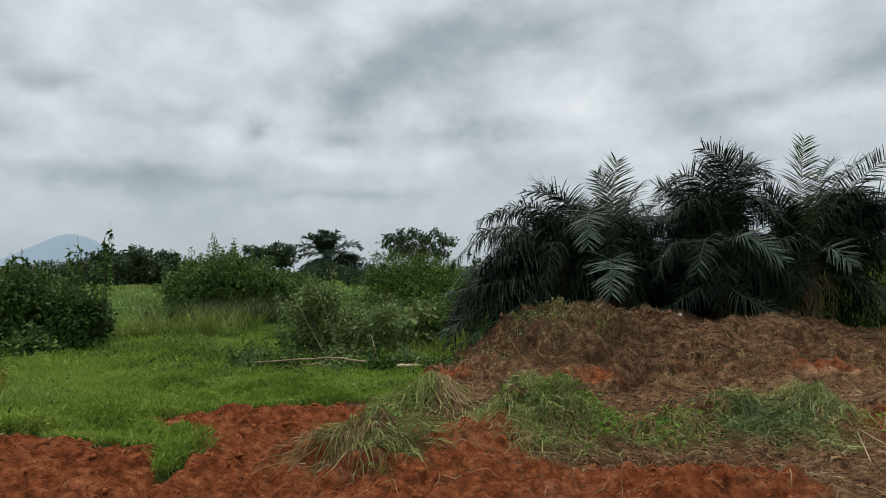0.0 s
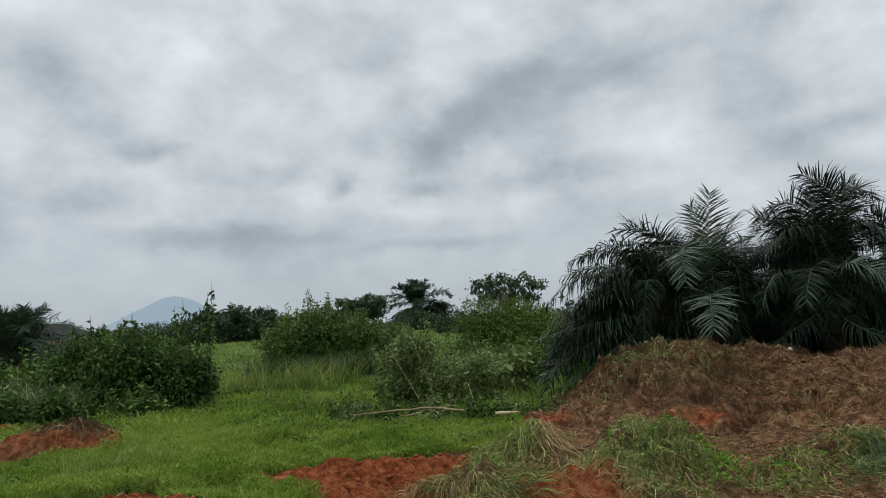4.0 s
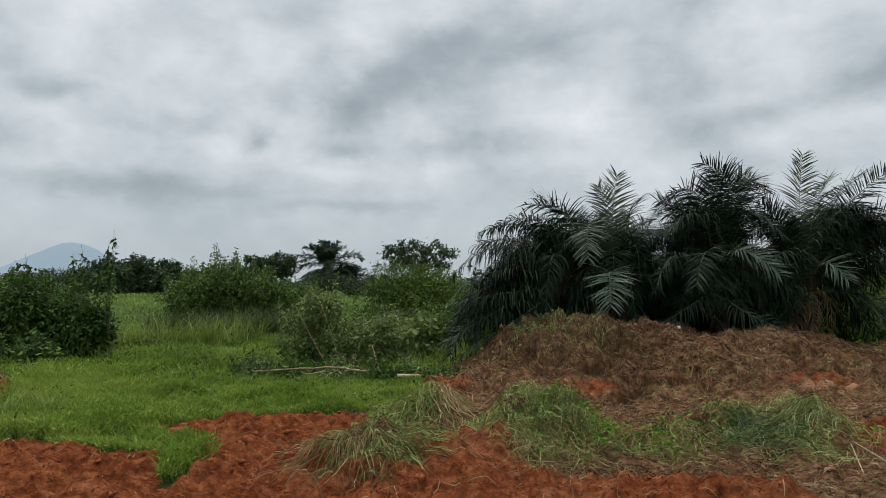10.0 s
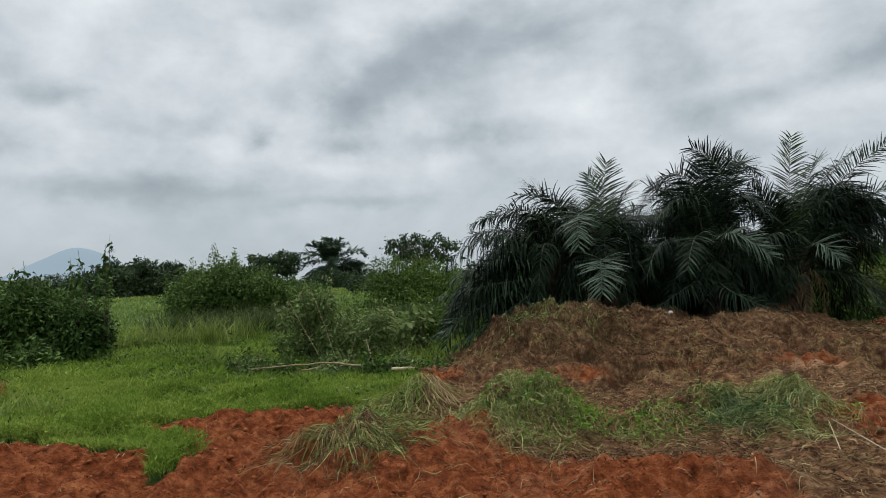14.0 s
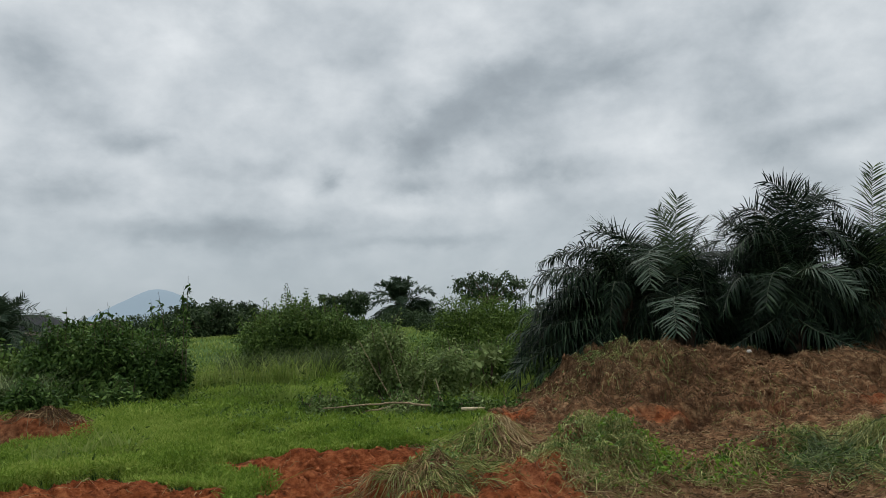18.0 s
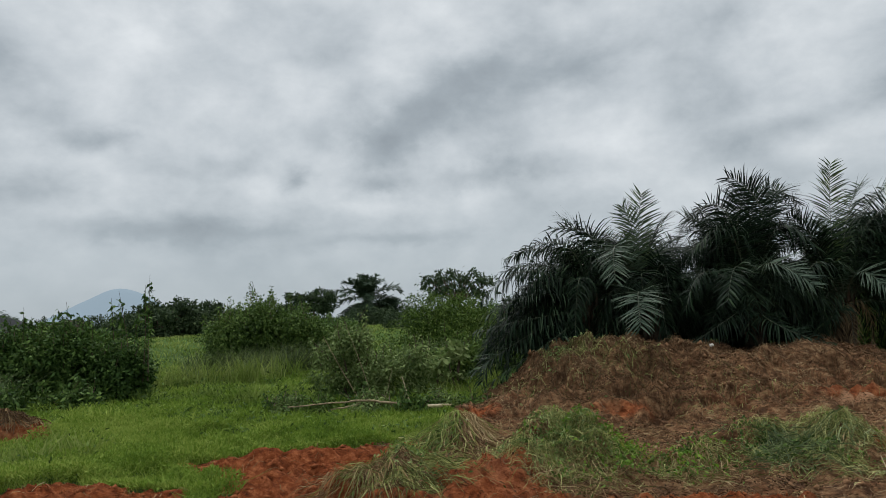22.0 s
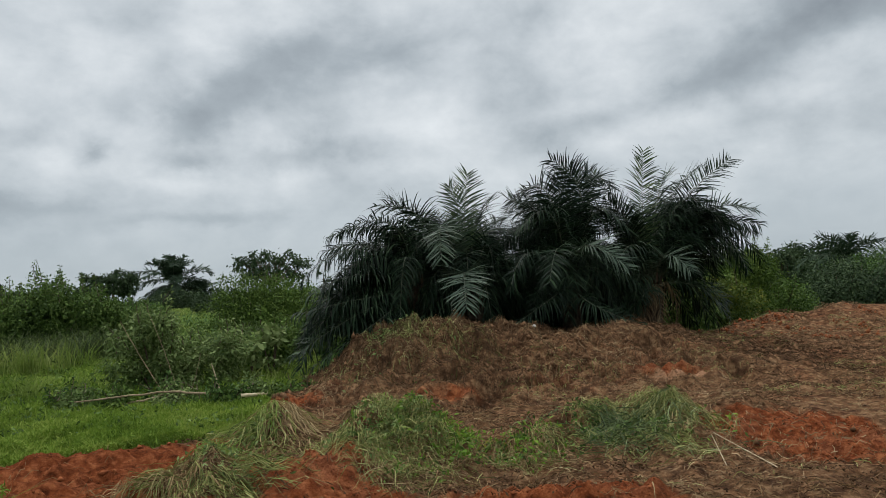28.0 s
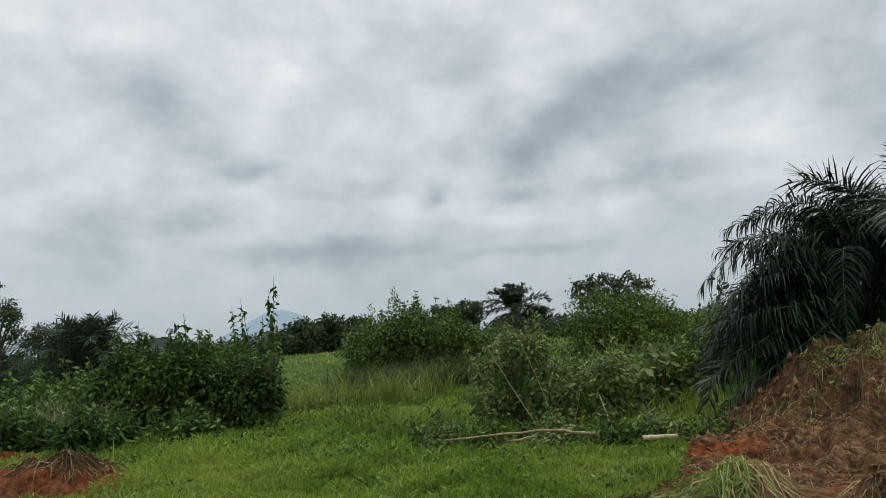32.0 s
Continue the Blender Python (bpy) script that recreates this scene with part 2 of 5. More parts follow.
# Lit copy of the palm leaf: light on open-facing fronds is in its colour.
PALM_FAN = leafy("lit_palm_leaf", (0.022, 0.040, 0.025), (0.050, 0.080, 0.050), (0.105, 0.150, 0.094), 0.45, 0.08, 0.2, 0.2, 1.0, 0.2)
DEAD = leafy("dead_palm_leaf", (0.05, 0.032, 0.018), (0.11, 0.075, 0.04), (0.20, 0.15, 0.08), 0.8, 0.1, 0.1)
PALM_NEW = leafy("young_palm_leaf", (0.018, 0.036, 0.016), (0.042, 0.070, 0.028), (0.13, 0.18, 0.05), 0.45, 0.2, 0.25, 0.4, 1.4)
PALM_FAR = leafy("far_palm_leaf", (0.018, 0.032, 0.020), (0.030, 0.050, 0.028), (0.058, 0.082, 0.046), 0.65, 0.12, 0.04)
BUSH = leafy("bush_leaf", (0.026, 0.048, 0.014), (0.078, 0.132, 0.028), (0.19, 0.26, 0.068), 0.6, 0.18, 0.05, 0.32, 1.25)
SHRUB = leafy("wilting_leaf", (0.050, 0.080, 0.024), (0.135, 0.190, 0.058), (0.31, 0.37, 0.15), 0.6, 0.22, 0.06, 0.3, 1.1)
CLIMBER = leafy("climber_leaf", (0.020, 0.042, 0.012), (0.062, 0.116, 0.026), (0.17, 0.25, 0.068), 0.55, 0.2, 0.06, 0.3, 1.25)
TREE = leafy("tree_leaf", (0.020, 0.034, 0.018), (0.042, 0.066, 0.030), (0.095, 0.13, 0.058), 0.6, 0.15, 0.04)
OLIVE = leafy("round_bush_leaf", (0.026, 0.048, 0.012), (0.072, 0.120, 0.022), (0.17, 0.235, 0.05), 0.6, 0.18, 0.04, 0.35, 1.2)
YELLOW = leafy("yellow_weed", (0.03, 0.055, 0.012), (0.10, 0.14, 0.026), (0.34, 0.31, 0.05), 0.5, 0.3, 0.1)
BARK = barky("bark", (0.05, 0.035, 0.025), (0.15, 0.11, 0.08))
PALEWOOD = barky("stripped_wood", (0.28, 0.20, 0.11), (0.50, 0.40, 0.25), 18.0, 0.7)
BROWNWOOD = barky("brown_branch", (0.14, 0.10, 0.06), (0.38, 0.29, 0.18), 18.0, 0.85)
TRUNK = barky("palm_trunk", (0.022, 0.017, 0.012), (0.10, 0.072, 0.048), 9.0)
MIDRIB = barky("palm_midrib", (0.03, 0.042, 0.02), (0.075, 0.085, 0.045), 6.0, 0.55)
STONE = barky("pale_rubble", (0.5, 0.46, 0.40), (0.75, 0.7, 0.62), 8.0)
ROOF_DARK = barky("dark_roof", (0.014, 0.015, 0.018), (0.03, 0.031, 0.034), 2.0, 0.8)
ROOF_RED = barky("red_roof", (0.11, 0.075, 0.068), (0.16, 0.11, 0.10), 2.0, 0.9)
WALL = barky("rendered_wall", (0.26, 0.20, 0.17), (0.34, 0.28, 0.24), 1.5, 0.9)
GLASS = barky("dark_pane", (0.03, 0.035, 0.04), (0.05, 0.055, 0.06), 1.0, 0.15)


def haze(name, colour, glow):
    """Far land; the damp air before it is imitated by a glow added to its colour."""
    m, n = material(name)
    b = n.node("ShaderNodeBsdfDiffuse", {0: (*colour, 1)})
    em = n.node("ShaderNodeEmission", {0: (*glow, 1), 1: 1.0})
    n.node("ShaderNodeOutputMaterial", {0: n.node("ShaderNodeAddShader", {0: b.outputs[0], 1: em.outputs[0]}).outputs[0]})
    return m


HILL = haze("hazy_hill", (0.08, 0.10, 0.11), (0.215, 0.275, 0.335))


# ---- mesh tools ----
def mesh_from(name, verts, faces, mat, smooth=False):
    """A mesh from arrays: verts (n, 3) and faces (m, k)."""
    me = bpy.data.meshes.new(name)
    verts, faces = np.asarray(verts, np.float32), np.asarray(faces, np.int32)
    k = faces.shape[1]
    me.vertices.add(len(verts))
    me.vertices.foreach_set("co", verts.ravel())
    me.loops.add(faces.size)
    me.loops.foreach_set("vertex_index", faces.ravel())
    me.polygons.add(len(faces))
    me.polygons.foreach_set("loop_start", np.arange(0, faces.size, k, dtype=np.int32))
    if smooth:
        me.polygons.foreach_set("use_smooth", np.ones(len(faces), bool))
    me.materials.append(mat)
    me.update(calc_edges=True)
    return me


def thing(name, at, label, category, group="", kind=""):
    ob = new(name)
    ob.location = at
    return tagged(ob, label, category, group, kind)


def part(name, me, parent, label=""):
    """A mesh, given in world coordinates relative to its thing's base, as one part."""
    ob = new(name, me)
    ob.parent = parent
    return tagged(ob, label)


def unit(v):
    return v / np.maximum(np.linalg.norm(v, axis=-1, keepdims=True), 1e-9)


def ribbons(line, side, width):
    """Strips along N centre lines (N, K, 3), side (N, 3) or (N, K, 3), width (N, K): verts and faces."""
    n, k, _ = line.shape
    if side.ndim == 2:
        side = side[:, None, :]
    off = side * width[..., None] * 0.5
    verts = np.stack((line - off, line + off), 2).reshape(-1, 3)
    base = (np.arange(n) * k * 2)[:, None] + np.arange(k - 1)[None] * 2
    faces = np.stack((base, base + 1, base + 3, base + 2), -1).reshape(-1, 4)
    return verts, faces


def tube(line, radius, sides=6):
    """One tapered tube along a line (K, 3), closed by a small tip."""
    line, radius = np.asarray(line, float), np.broadcast_to(np.asarray(radius, float), len(line))
    tan = unit(np.gradient(line, axis=0))
    ref = np.where(np.abs(tan[:, 2:3]) > 0.9, np.array([[1.0, 0, 0]]), np.array([[0, 0, 1.0]]))
    a = unit(np.cross(tan, ref))
    b = np.cross(tan, a)
    ang = np.linspace(0, 2 * np.pi, sides, endpoint=False)
    ring = line[:, None] + radius[:, None, None] * (np.cos(ang)[None, :, None] * a[:, None] + np.sin(ang)[None, :, None] * b[:, None])
    k = len(line)
    verts = np.concatenate((ring.reshape(-1, 3), line[:1], line[-1:]))
    f = []
    for i in range(k - 1):
        for j in range(sides):
            f.append((i * sides + j, i * sides + (j + 1) % sides, (i + 1) * sides + (j + 1) % sides, (i + 1) * sides + j))
    for j in range(0, sides, 2):
        f.append((k * sides, j, (j + 1) % sides, (j + 2) % sides))
        f.append((k * sides + 1, (k - 1) * sides + (j + 2) % sides, (k - 1) * sides + (j + 1) % sides, (k - 1) * sides + j))
    return verts, np.array(f)


def joined(pieces):
    vs, fs, o = [], [], 0
    for v, f in pieces:
        vs.append(v), fs.append(np.asarray(f) + o)
        o += len(v)
    return np.concatenate(vs), np.concatenate(fs)


# ---- the lie of the land ----
def lattice(ix, iy, seed):
    h = (ix.astype(np.int64) * 374761393 + iy.astype(np.int64) * 668265263 + seed * 974711) & 0x7FFFFFFF
    h = ((h ^ (h >> 13)) * 1274126177) & 0x7FFFFFFF
    return ((h ^ (h >> 16)) & 0xFFFF) / 65535.0


def vnoise(x, y, seed=0):
    ix, iy = np.floor(x), np.floor(y)
    fx, fy = x - ix, y - iy
    fx, fy = fx * fx * (3 - 2 * fx), fy * fy * (3 - 2 * fy)
    a, b = lattice(ix, iy, seed), lattice(ix + 1, iy, seed)
    c, d = lattice(ix, iy + 1, seed), lattice(ix + 1, iy + 1, seed)
    return (a * (1 - fx) + b * fx) * (1 - fy) + (c * (1 - fx) + d * fx) * fy


def fbm(x, y, octaves=4, seed=0):
    total, amp = 0.0, 0.5
    for i in range(octaves):
        total = total + amp * (vnoise(x, y, seed + i) - 0.5)
        x, y, amp = x * 2.03 + 7.1, y * 2.03 + 3.7, amp * 0.5
    return total * 2


def sstep(lo, hi, v):
    t = np.clip((v - lo) / (hi - lo), 0, 1)
    return t * t * (3 - 2 * t)


def bump(x, y, cx, cy, rx, ry, h, turn=0.0, power=2.0):
    c, s = math.cos(radians(turn)), math.sin(radians(turn))
    u, v = ((x - cx) * c + (y - cy) * s) / rx, (-(x - cx) * s + (y - cy) * c) / ry
    return h * np.exp(-np.power(u * u + v * v + 1e-9, power / 2))


# the edge between the meadow and the cleared plot, anticlockwise
EDGE = [(-30, -30), (40, -30), (40, 18.2), (14, 18.0), (10.8, 17.6), (8.6, 16.9), (4, 16.6), (0.9, 16.2), (0.1, 15.0), (-0.35, 13.6),
        (-0.45, 12.2), (-0.9, 11.0), (-1.4, 10.45), (-2.5, 9.9), (-3.6, 9.2), (-3.3, 8.9), (-3.0, 8.75), (-2.75, 8.3), (-2.5, 7.7), (-2.4, 7.05), (-2.6, 7.05),
        (-2.9, 7.65), (-3.3, 7.75), (-3.9, 8.2), (-4.5, 8.5), (-4.9, 8.25), (-5.15, 7.7), (-5.3, 7.0), (-5.7, 5.5), (-8.0, 4.0), (-30, 2.0)]


def inside(x, y, poly):
    hit = np.zeros(np.shape(x), bool)
    for (x0, y0), (x1, y1) in zip(poly, poly[1:] + poly[:1]):
        cross = ((y0 > y) != (y1 > y)) & (x < (x1 - x0) * (y - y0) / ((y1 - y0) or 1e-9) + x0)
        hit ^= cross
    return hit


LUMP_L = (-7.1, 11.35)   # red spoil lump in the meadow
LUMP_F = (-10.4, 14.9)    # the one farther off


def is_cleared(x, y):
    wx, wy = x + 0.30 * fbm(x * 2.2, y * 2.2, 3, 11), y + 0.30 * fbm(x * 2.2, y * 2.2, 3, 12)
    lumps = bump(wx, wy, *LUMP_L, 1.15, 0.62, 1.0, 12) + bump(wx, wy, *LUMP_F, 1.0, 0.8, 1.0, 10)
    return inside(wx, wy, EDGE) | (lumps > 0.42)


def redness(x, y):
    """How far loose red earth shows through the mulch."""
    r = bump(x, y, -4.0, 7.3, 2.6, 1.35, 1.5, 0, 4) + bump(x, y, -2.3, 9.4, 1.5, 0.5, 1.4, 20, 3) + bump(x, y, -2.0, 7.6, 0.7, 1.6, 1.2, 0, 3)
    r = r + bump(x, y, -0.15, 7.3, 0.55, 1.2, 1.3, 10, 3) + bump(x, y, 1.3, 6.3, 1.1, 0.75, 1.3, 15, 3) + bump(x, y, 4.7, 7.9, 0.95, 1.3, 1.2, -20, 3)
    r = r + bump(x, y, -0.1, 12.7, 0.6, 1.1, 0.54, 0, 3) + bump(x, y, 0.6, 11.0, 0.7, 0.4, 0.50) + bump(x, y, 1.5, 12.1, 0.5, 0.3, 0.45) + bump(x, y, 2.3, 12.0, 0.30, 0.2, 0.75)
    r = r + bump(x, y, 11.8, 16.8, 3.2, 0.9, 0.30, 0, 3) + bump(x, y, 1.9, 4.5, 5.0, 1.2, 0.8, 0, 3) + bump(x, y, *LUMP_L, 1.2, 1, 0.75) + bump(x, y, *LUMP_F, 1.2, 1, 1.4)
    r = r + bump(x, y, -0.6, 6.2, 1.3, 0.9, 1.1, 0, 3)
    r = r + bump(x, y, 5.8, 12.3, 0.9, 0.35, 0.9)
    return np.clip(sstep(0.35, 0.75, r + 0.55 * fbm(x * 1.6, y * 1.6, 4, 21)), 0, 1)


def height(x, y, fine=True):
    x, y = np.asarray(x, float), np.asarray(y, float)
    h = 0.10 * fbm(x * 0.35, y * 0.35, 3, 1) * sstep(6, 12, np.abs(y) + 3)
    shelf = sstep(11.2, 14.0, y + 0.5 * fbm(x * 0.7, y * 0.7, 2, 2)) * sstep(-0.1, 1.7, x) * (0.72 - 0.42 * sstep(6.0, 9.5, x))
    h = h + shelf * (1 - 0.8 * sstep(18, 22, y)) * (1 + 0.35 * fbm(x * 1.15, y * 1.15, 3, 4)) + 0.10 * sstep(9, 12, y) * sstep(-0.5, 0.8, x) * sstep(22, 18, y) * fbm(x * 1.9, y * 1.9, 3, 5)
    h = h + bump(x, y, 2.1, 14.1, 1.15, 1.15, 0.30, 0, 2.2) * (1 + 0.5 * fbm(x * 2.2, y * 2.2, 3, 7))
    h = h + (bump(x, y, 12.6, 17.2, 2.2, 0.9, 0.40, 0, 2.4) + bump(x, y, 16.5, 16.8, 2.0, 1.0, 0.35)) * (1 + 1.1 * fbm(x * 1.3, y * 1.3, 4, 8))
    h = h + bump(x, y, -0.05, 12.9, 0.5, 0.7, 0.15)
    torn = sstep(10.8, 12.2, y) * sstep(16.4, 15.2, y) * sstep(-0.6, 0.6, x) * sstep(9.5, 6.5, x)
    h = h + torn * (0.30 * (0.22 - np.abs(fbm(x * 1.9, y * 1.9, 3, 15))) - 0.22 * sstep(0.20, 0.42, fbm(x * 2.4, y * 2.4, 3, 16)))
    h = h + 0.27 * sstep(11.2, 12.6, y) * sstep(16.2, 15.0, y) * sstep(-0.6, 0.3, x) * sstep(6.5, 3.0, x) * fbm(x * 2.1, y * 2.1, 4, 9)
    h = h + 1.2 * sstep(27, 75, y) * sstep(14, -3, x)
    # heaps of cut weeds and turned earth
    rough = 1 + 1.3 * fbm(x * 2.3, y * 2.3, 4, 6)
    h = h + rough * (bump(x, y, -1.15, 7.55, 0.50, 0.75, 0.22, 0, 2.4) + bump(x, y, -0.98, 8.2, 0.38, 0.4, 0.14, 0, 2) + bump(x, y, -0.36, 10.0, 0.40, 0.7, 0.24, -10, 2.2))
    h = h + rough * (bump(x, y, 0.55, 8.5, 0.52, 0.48, 0.38, 10, 2.2) + bump(x, y, 1.0, 8.2, 0.45, 0.5, 0.18, 0, 2) + bump(x, y, 0.35, 7.7, 0.42, 0.4, 0.12) + bump(x, y, 1.75, 8.1, 0.7, 0.4, 0.08))
    h = h + rough * (bump(x, y, 3.2, 8.5, 0.85, 0.6, 0.22, -8, 2.4) + bump(x, y, 2.2, 8.5, 0.4, 0.4, 0.10) - bump(x, y, 2.58, 8.40, 0.20, 0.14, 0.16))
    h = h + rough * bump(x, y, 0.6, 9.85, 0.28, 0.24, 0.26, 0, 2.2)
    piled = np.clip(bump(x, y, -1.12, 7.6, 0.6, 0.9, 1, 0, 4) + bump(x, y, -0.36, 10.1, 0.5, 0.8, 1, 0, 4) + bump(x, y, 1.0, 8.2, 1.2, 0.8, 1, 0, 4) + bump(x, y, 3.1, 8.35, 1.0, 0.8, 1, 0, 4), 0, 1)
    h = h + piled * (0.17 * fbm(x * 3.4, y * 3.4, 3, 18) + 0.10 * (0.2 - np.abs(fbm(x * 4.5, y * 4.5, 2, 19))))
    h = h + bump(x, y, -4.0, 7.7, 1.5, 0.7, 0.11, -6, 3) + bump(x, y, -2.5, 9.5, 1.4, 0.35, 0.20, 22) + bump(x, y, -0.2, 7.6, 0.45, 0.9, 0.18)
    h = h + bump(x, y, 1.3, 6.3, 0.6, 0.4, 0.16) + bump(x, y, 2.1, 6.0, 0.4, 0.35, 0.14) + bump(x, y, 4.9, 9.2, 0.6, 0.3, 0.14)
    h = h + bump(x, y, *LUMP_L, 1.1, 0.55, 0.48, 12, 3) + bump(x, y, *LUMP_F, 1.0, 0.6, 0.25, 10)
    if fine:
        c = is_cleared(x, y).astype(float)
        h = h + c * (0.085 * fbm(x * 2.6, y * 2.6, 4, 31) + 0.095 * (redness(x, y) + 0.4) * fbm(x * 7, y * 7, 3, 32) + 0.07 * (redness(x, y) + 0.25) * (0.25 - np.abs(fbm(x * 3.6, y * 3.6, 3, 33)))) - 0.02
    return h


def graded(lo, a, b, hi, step, grow=1.16):
    """Coordinates that are close together from a to b and spread out to lo and hi."""
    mid = list(np.arange(a, b, step))
    up, d = [mid[-1]], step
    while up[-1] < hi:
        d *= grow
        up.append(up[-1] + d)
    down, d = [a], step
    while down[-1] > lo:
        d *= grow
        down.append(down[-1] - d)
    return np.array(down[:0:-1] + mid + up[1:])


def build_ground():
    gx, gy = graded(-4000, -6.5, 8.0, 4000, 0.048), graded(-600, 4.5, 16.5, 4300, 0.048)
    x, y = np.meshgrid(gx, gy)
    z = height(x, y)
    nx, ny = len(gx), len(gy)
    idx = np.arange(nx * ny).reshape(ny, nx)
    faces = np.stack((idx[:-1, :-1], idx[:-1, 1:], idx[1:, 1:], idx[1:, :-1]), -1).reshape(-1, 4)
    me = mesh_from("ground", np.stack((x, y, z), -1).reshape(-1, 3), faces, GROUND, True)
    masks = {"cleared": is_cleared(x, y).astype(float), "red": redness(x, y),
             "tan": sstep(0.3, 0.6, bump(x, y, 5.75, 12.0, 0.55, 0.16, 1.0) + bump(x, y, 1.6, 5.6, 0.5, 0.25, 0.5) + bump(x, y, 5.9, 13.0, 0.3, 0.1, 0.6) + 0.25 * fbm(x * 4, y * 4, 3, 41))}
    masks["humus"] = sstep(12.6, 14.0, y + 0.8 * fbm(x * 0.9, y * 0.9, 3, 42)) * sstep(9.5, 7.5, x) * sstep(17.5, 16.5, y) * (0.55 + 0.45 * sstep(-0.2, 0.2, fbm(x * 1.7, y * 1.7, 3, 43)))
    for key, value in masks.items():
        me.attributes.new(key, "FLOAT", "POINT").data.foreach_set("value", value.ravel().astype(np.float32))
    tagged(new("ground", me), "red laterite ground with meadow turf and brown mulch", "ground", kind="structure")


build_ground()


# ---- grass, straw and clods ----
def scatter(rng, n, x0, x1, y0, y1, keep):
    x, y = rng.uniform(x0, x1, n), rng.uniform(y0, y1, n)
    ok = keep(x, y)
    return x[ok], y[ok]


def blades(rng, x, y, tall, wide, lean=0.6, z=None):
    """Upright curved blades on the ground."""
    n = len(x)
    az = rng.uniform(0, 2 * np.pi, n)
    ln = tall * rng.uniform(0.55, 1.25, n) * (0.55 + 0.9 * sstep(0.3, 0.7, vnoise(x * 0.9, y * 0.9, 71) * 0.6 + vnoise(x * 2.7, y * 2.7, 72) * 0.4))
    out = ln * lean * rng.uniform(0.2, 1.2, n)
    base = np.stack((x, y, height(x, y, False) - 0.02 if z is None else z), -1)
    dirn = np.stack((np.cos(az), np.sin(az), np.zeros(n)), -1)
    up = np.array([0, 0, 1.0])
    line = np.stack([base + dirn * (out * f * f)[:, None] + up * (ln * (f - 0.28 * lean * f * f))[:, None] for f in (0.0, 0.5, 1.0)], 1)
    turn = az + np.pi / 2 + rng.normal(0, 0.5, n)
    side = np.stack((np.cos(turn), np.sin(turn), np.zeros(n)), -1)
    width = wide * rng.uniform(0.6, 1.3, n)[:, None] * np.array([0.8, 1.0, 0.08])[None]
    return ribbons(line, side, width)


def strands(rng, x, y, length, wide, lift, bias=None):
    """Fallen stalks that follow the ground, bowed a little above it."""
    n = len(x)
    az = rng.uniform(0, 2 * np.pi, n) if bias is None else bias + rng.normal(0, 0.5, n)
    ln = length * rng.uniform(0.4, 1.3, n)
    bow, top = rng.normal(0, 0.28, n), lift * rng.uniform(0.1, 1.0, n) ** 1.5
    pts = []
    for f in (-0.5, -0.17, 0.17, 0.5):
        a = az + bow * f * 2
        px, py = x + np.cos(a) * ln * f, y + np.sin(a) * ln * f
        pts.append(np.stack((px, py, height(px, py) + 0.012 + top * (1.05 - 3.9 * f * f + rng.normal(0, 0.12, n))), -1))
    line = np.stack(pts, 1)
    roll = rng.uniform(0, np.pi, n)
    side = np.stack((-np.sin(az) * np.cos(roll), np.cos(az) * np.cos(roll), np.sin(roll)), -1)
    width = wide * rng.uniform(0.5, 1.4, n)[:, None] * np.array([0.7, 1, 1, 0.4])[None]
    return ribbons(line, side, width)


def stuff(name, geometry, mat, label, category):
    return tagged(new(name, mesh_from(name, *geometry, mat)), label, category, kind="stuff")


rng = np.random.default_rng(5)
wedge = lambda x, y: ~is_cleared(x, y) & (x > -0.62 * (y + 4)) & (x < 0.2 + 0.02 * y)
by_branch = lambda x, y: wedge(x, y) & ~((x > -3.7) & (y > 12.4) & (y < 14.4))
near = [blades(rng, *scatter(rng, 26000, -9, 0.6, 6.8, 13.5, wedge), 0.17, 0.012, 1.0)]
tuft_x, tuft_y = scatter(rng, 1500, -12, 0.6, 7.0, 20, by_branch)
tx, ty = np.repeat(tuft_x, 14) + rng.normal(0, 0.05, len(tuft_x) * 14), np.repeat(tuft_y, 14) + rng.normal(0, 0.05, len(tuft_x) * 14)
near.append(blades(rng, tx, ty, 0.22, 0.014, 1.1))
stuff("meadow_grass", joined(near), GRASS, "fresh green meadow grass on damp ground", "grass")


def herbs(rng, x, y, tall, size):
    """A low carpet of small leaves, higher and lower in tussocks."""
    top = tall * (0.35 + 1.5 * sstep(0.35, 0.75, 0.55 * vnoise(x * 1.1, y * 1.1, 81) + 0.45 * vnoise(x * 3.4, y * 3.4, 82)))
    top = top * np.where((x > -3.7) & (y > 12.3) & (y < 14.3), 0.22, 1.0)
    at = np.stack((x, y, height(x, y, False) + top * np.sqrt(rng.uniform(0.02, 1, len(x)))), -1)
    return leaf_cloud(rng, at, size, None, 0.2, -1.3)


fade = lambda x, y: wedge(x, y) & (rng.uniform(0, 1, len(x)) > sstep(20, 36, y + 9 * fbm(x * 0.25, y * 0.25, 3, 75)))

rank = lambda x, y: (x > -0.75 * (y + 4)) & (x < 0.15 * y) & (rng.uniform(0, 1, len(x)) < sstep(18, 32, y + 10 * fbm(x * 0.25, y * 0.25, 3, 76)))
stuff("rough_grass", blades(rng, *scatter(rng, 65000, -75, 12, 17, 95, rank), 0.25, 0.065, 1.1), TALL, "rough pale green grass across the open field", "grass")
taller = lambda x, y: wedge(x, y) & ~((x > -4.2) & (y > 12) & (y < 15.5)) & (vnoise(x * 0.6, y * 0.6, 77) + 0.4 * vnoise(x * 2, y * 2, 78) > 0.78)
stuff("meadow_grass", blades(rng, *scatter(rng, 60000, -14, 1.0, 9.0, 24, taller), 0.34, 0.016, 0.7), TALL, "longer pale grass in patches of the meadow", "grass")
right_field = lambda x, y: (x > 0.55 * y) & (x < 1.0 * y) & (y > 18.5)
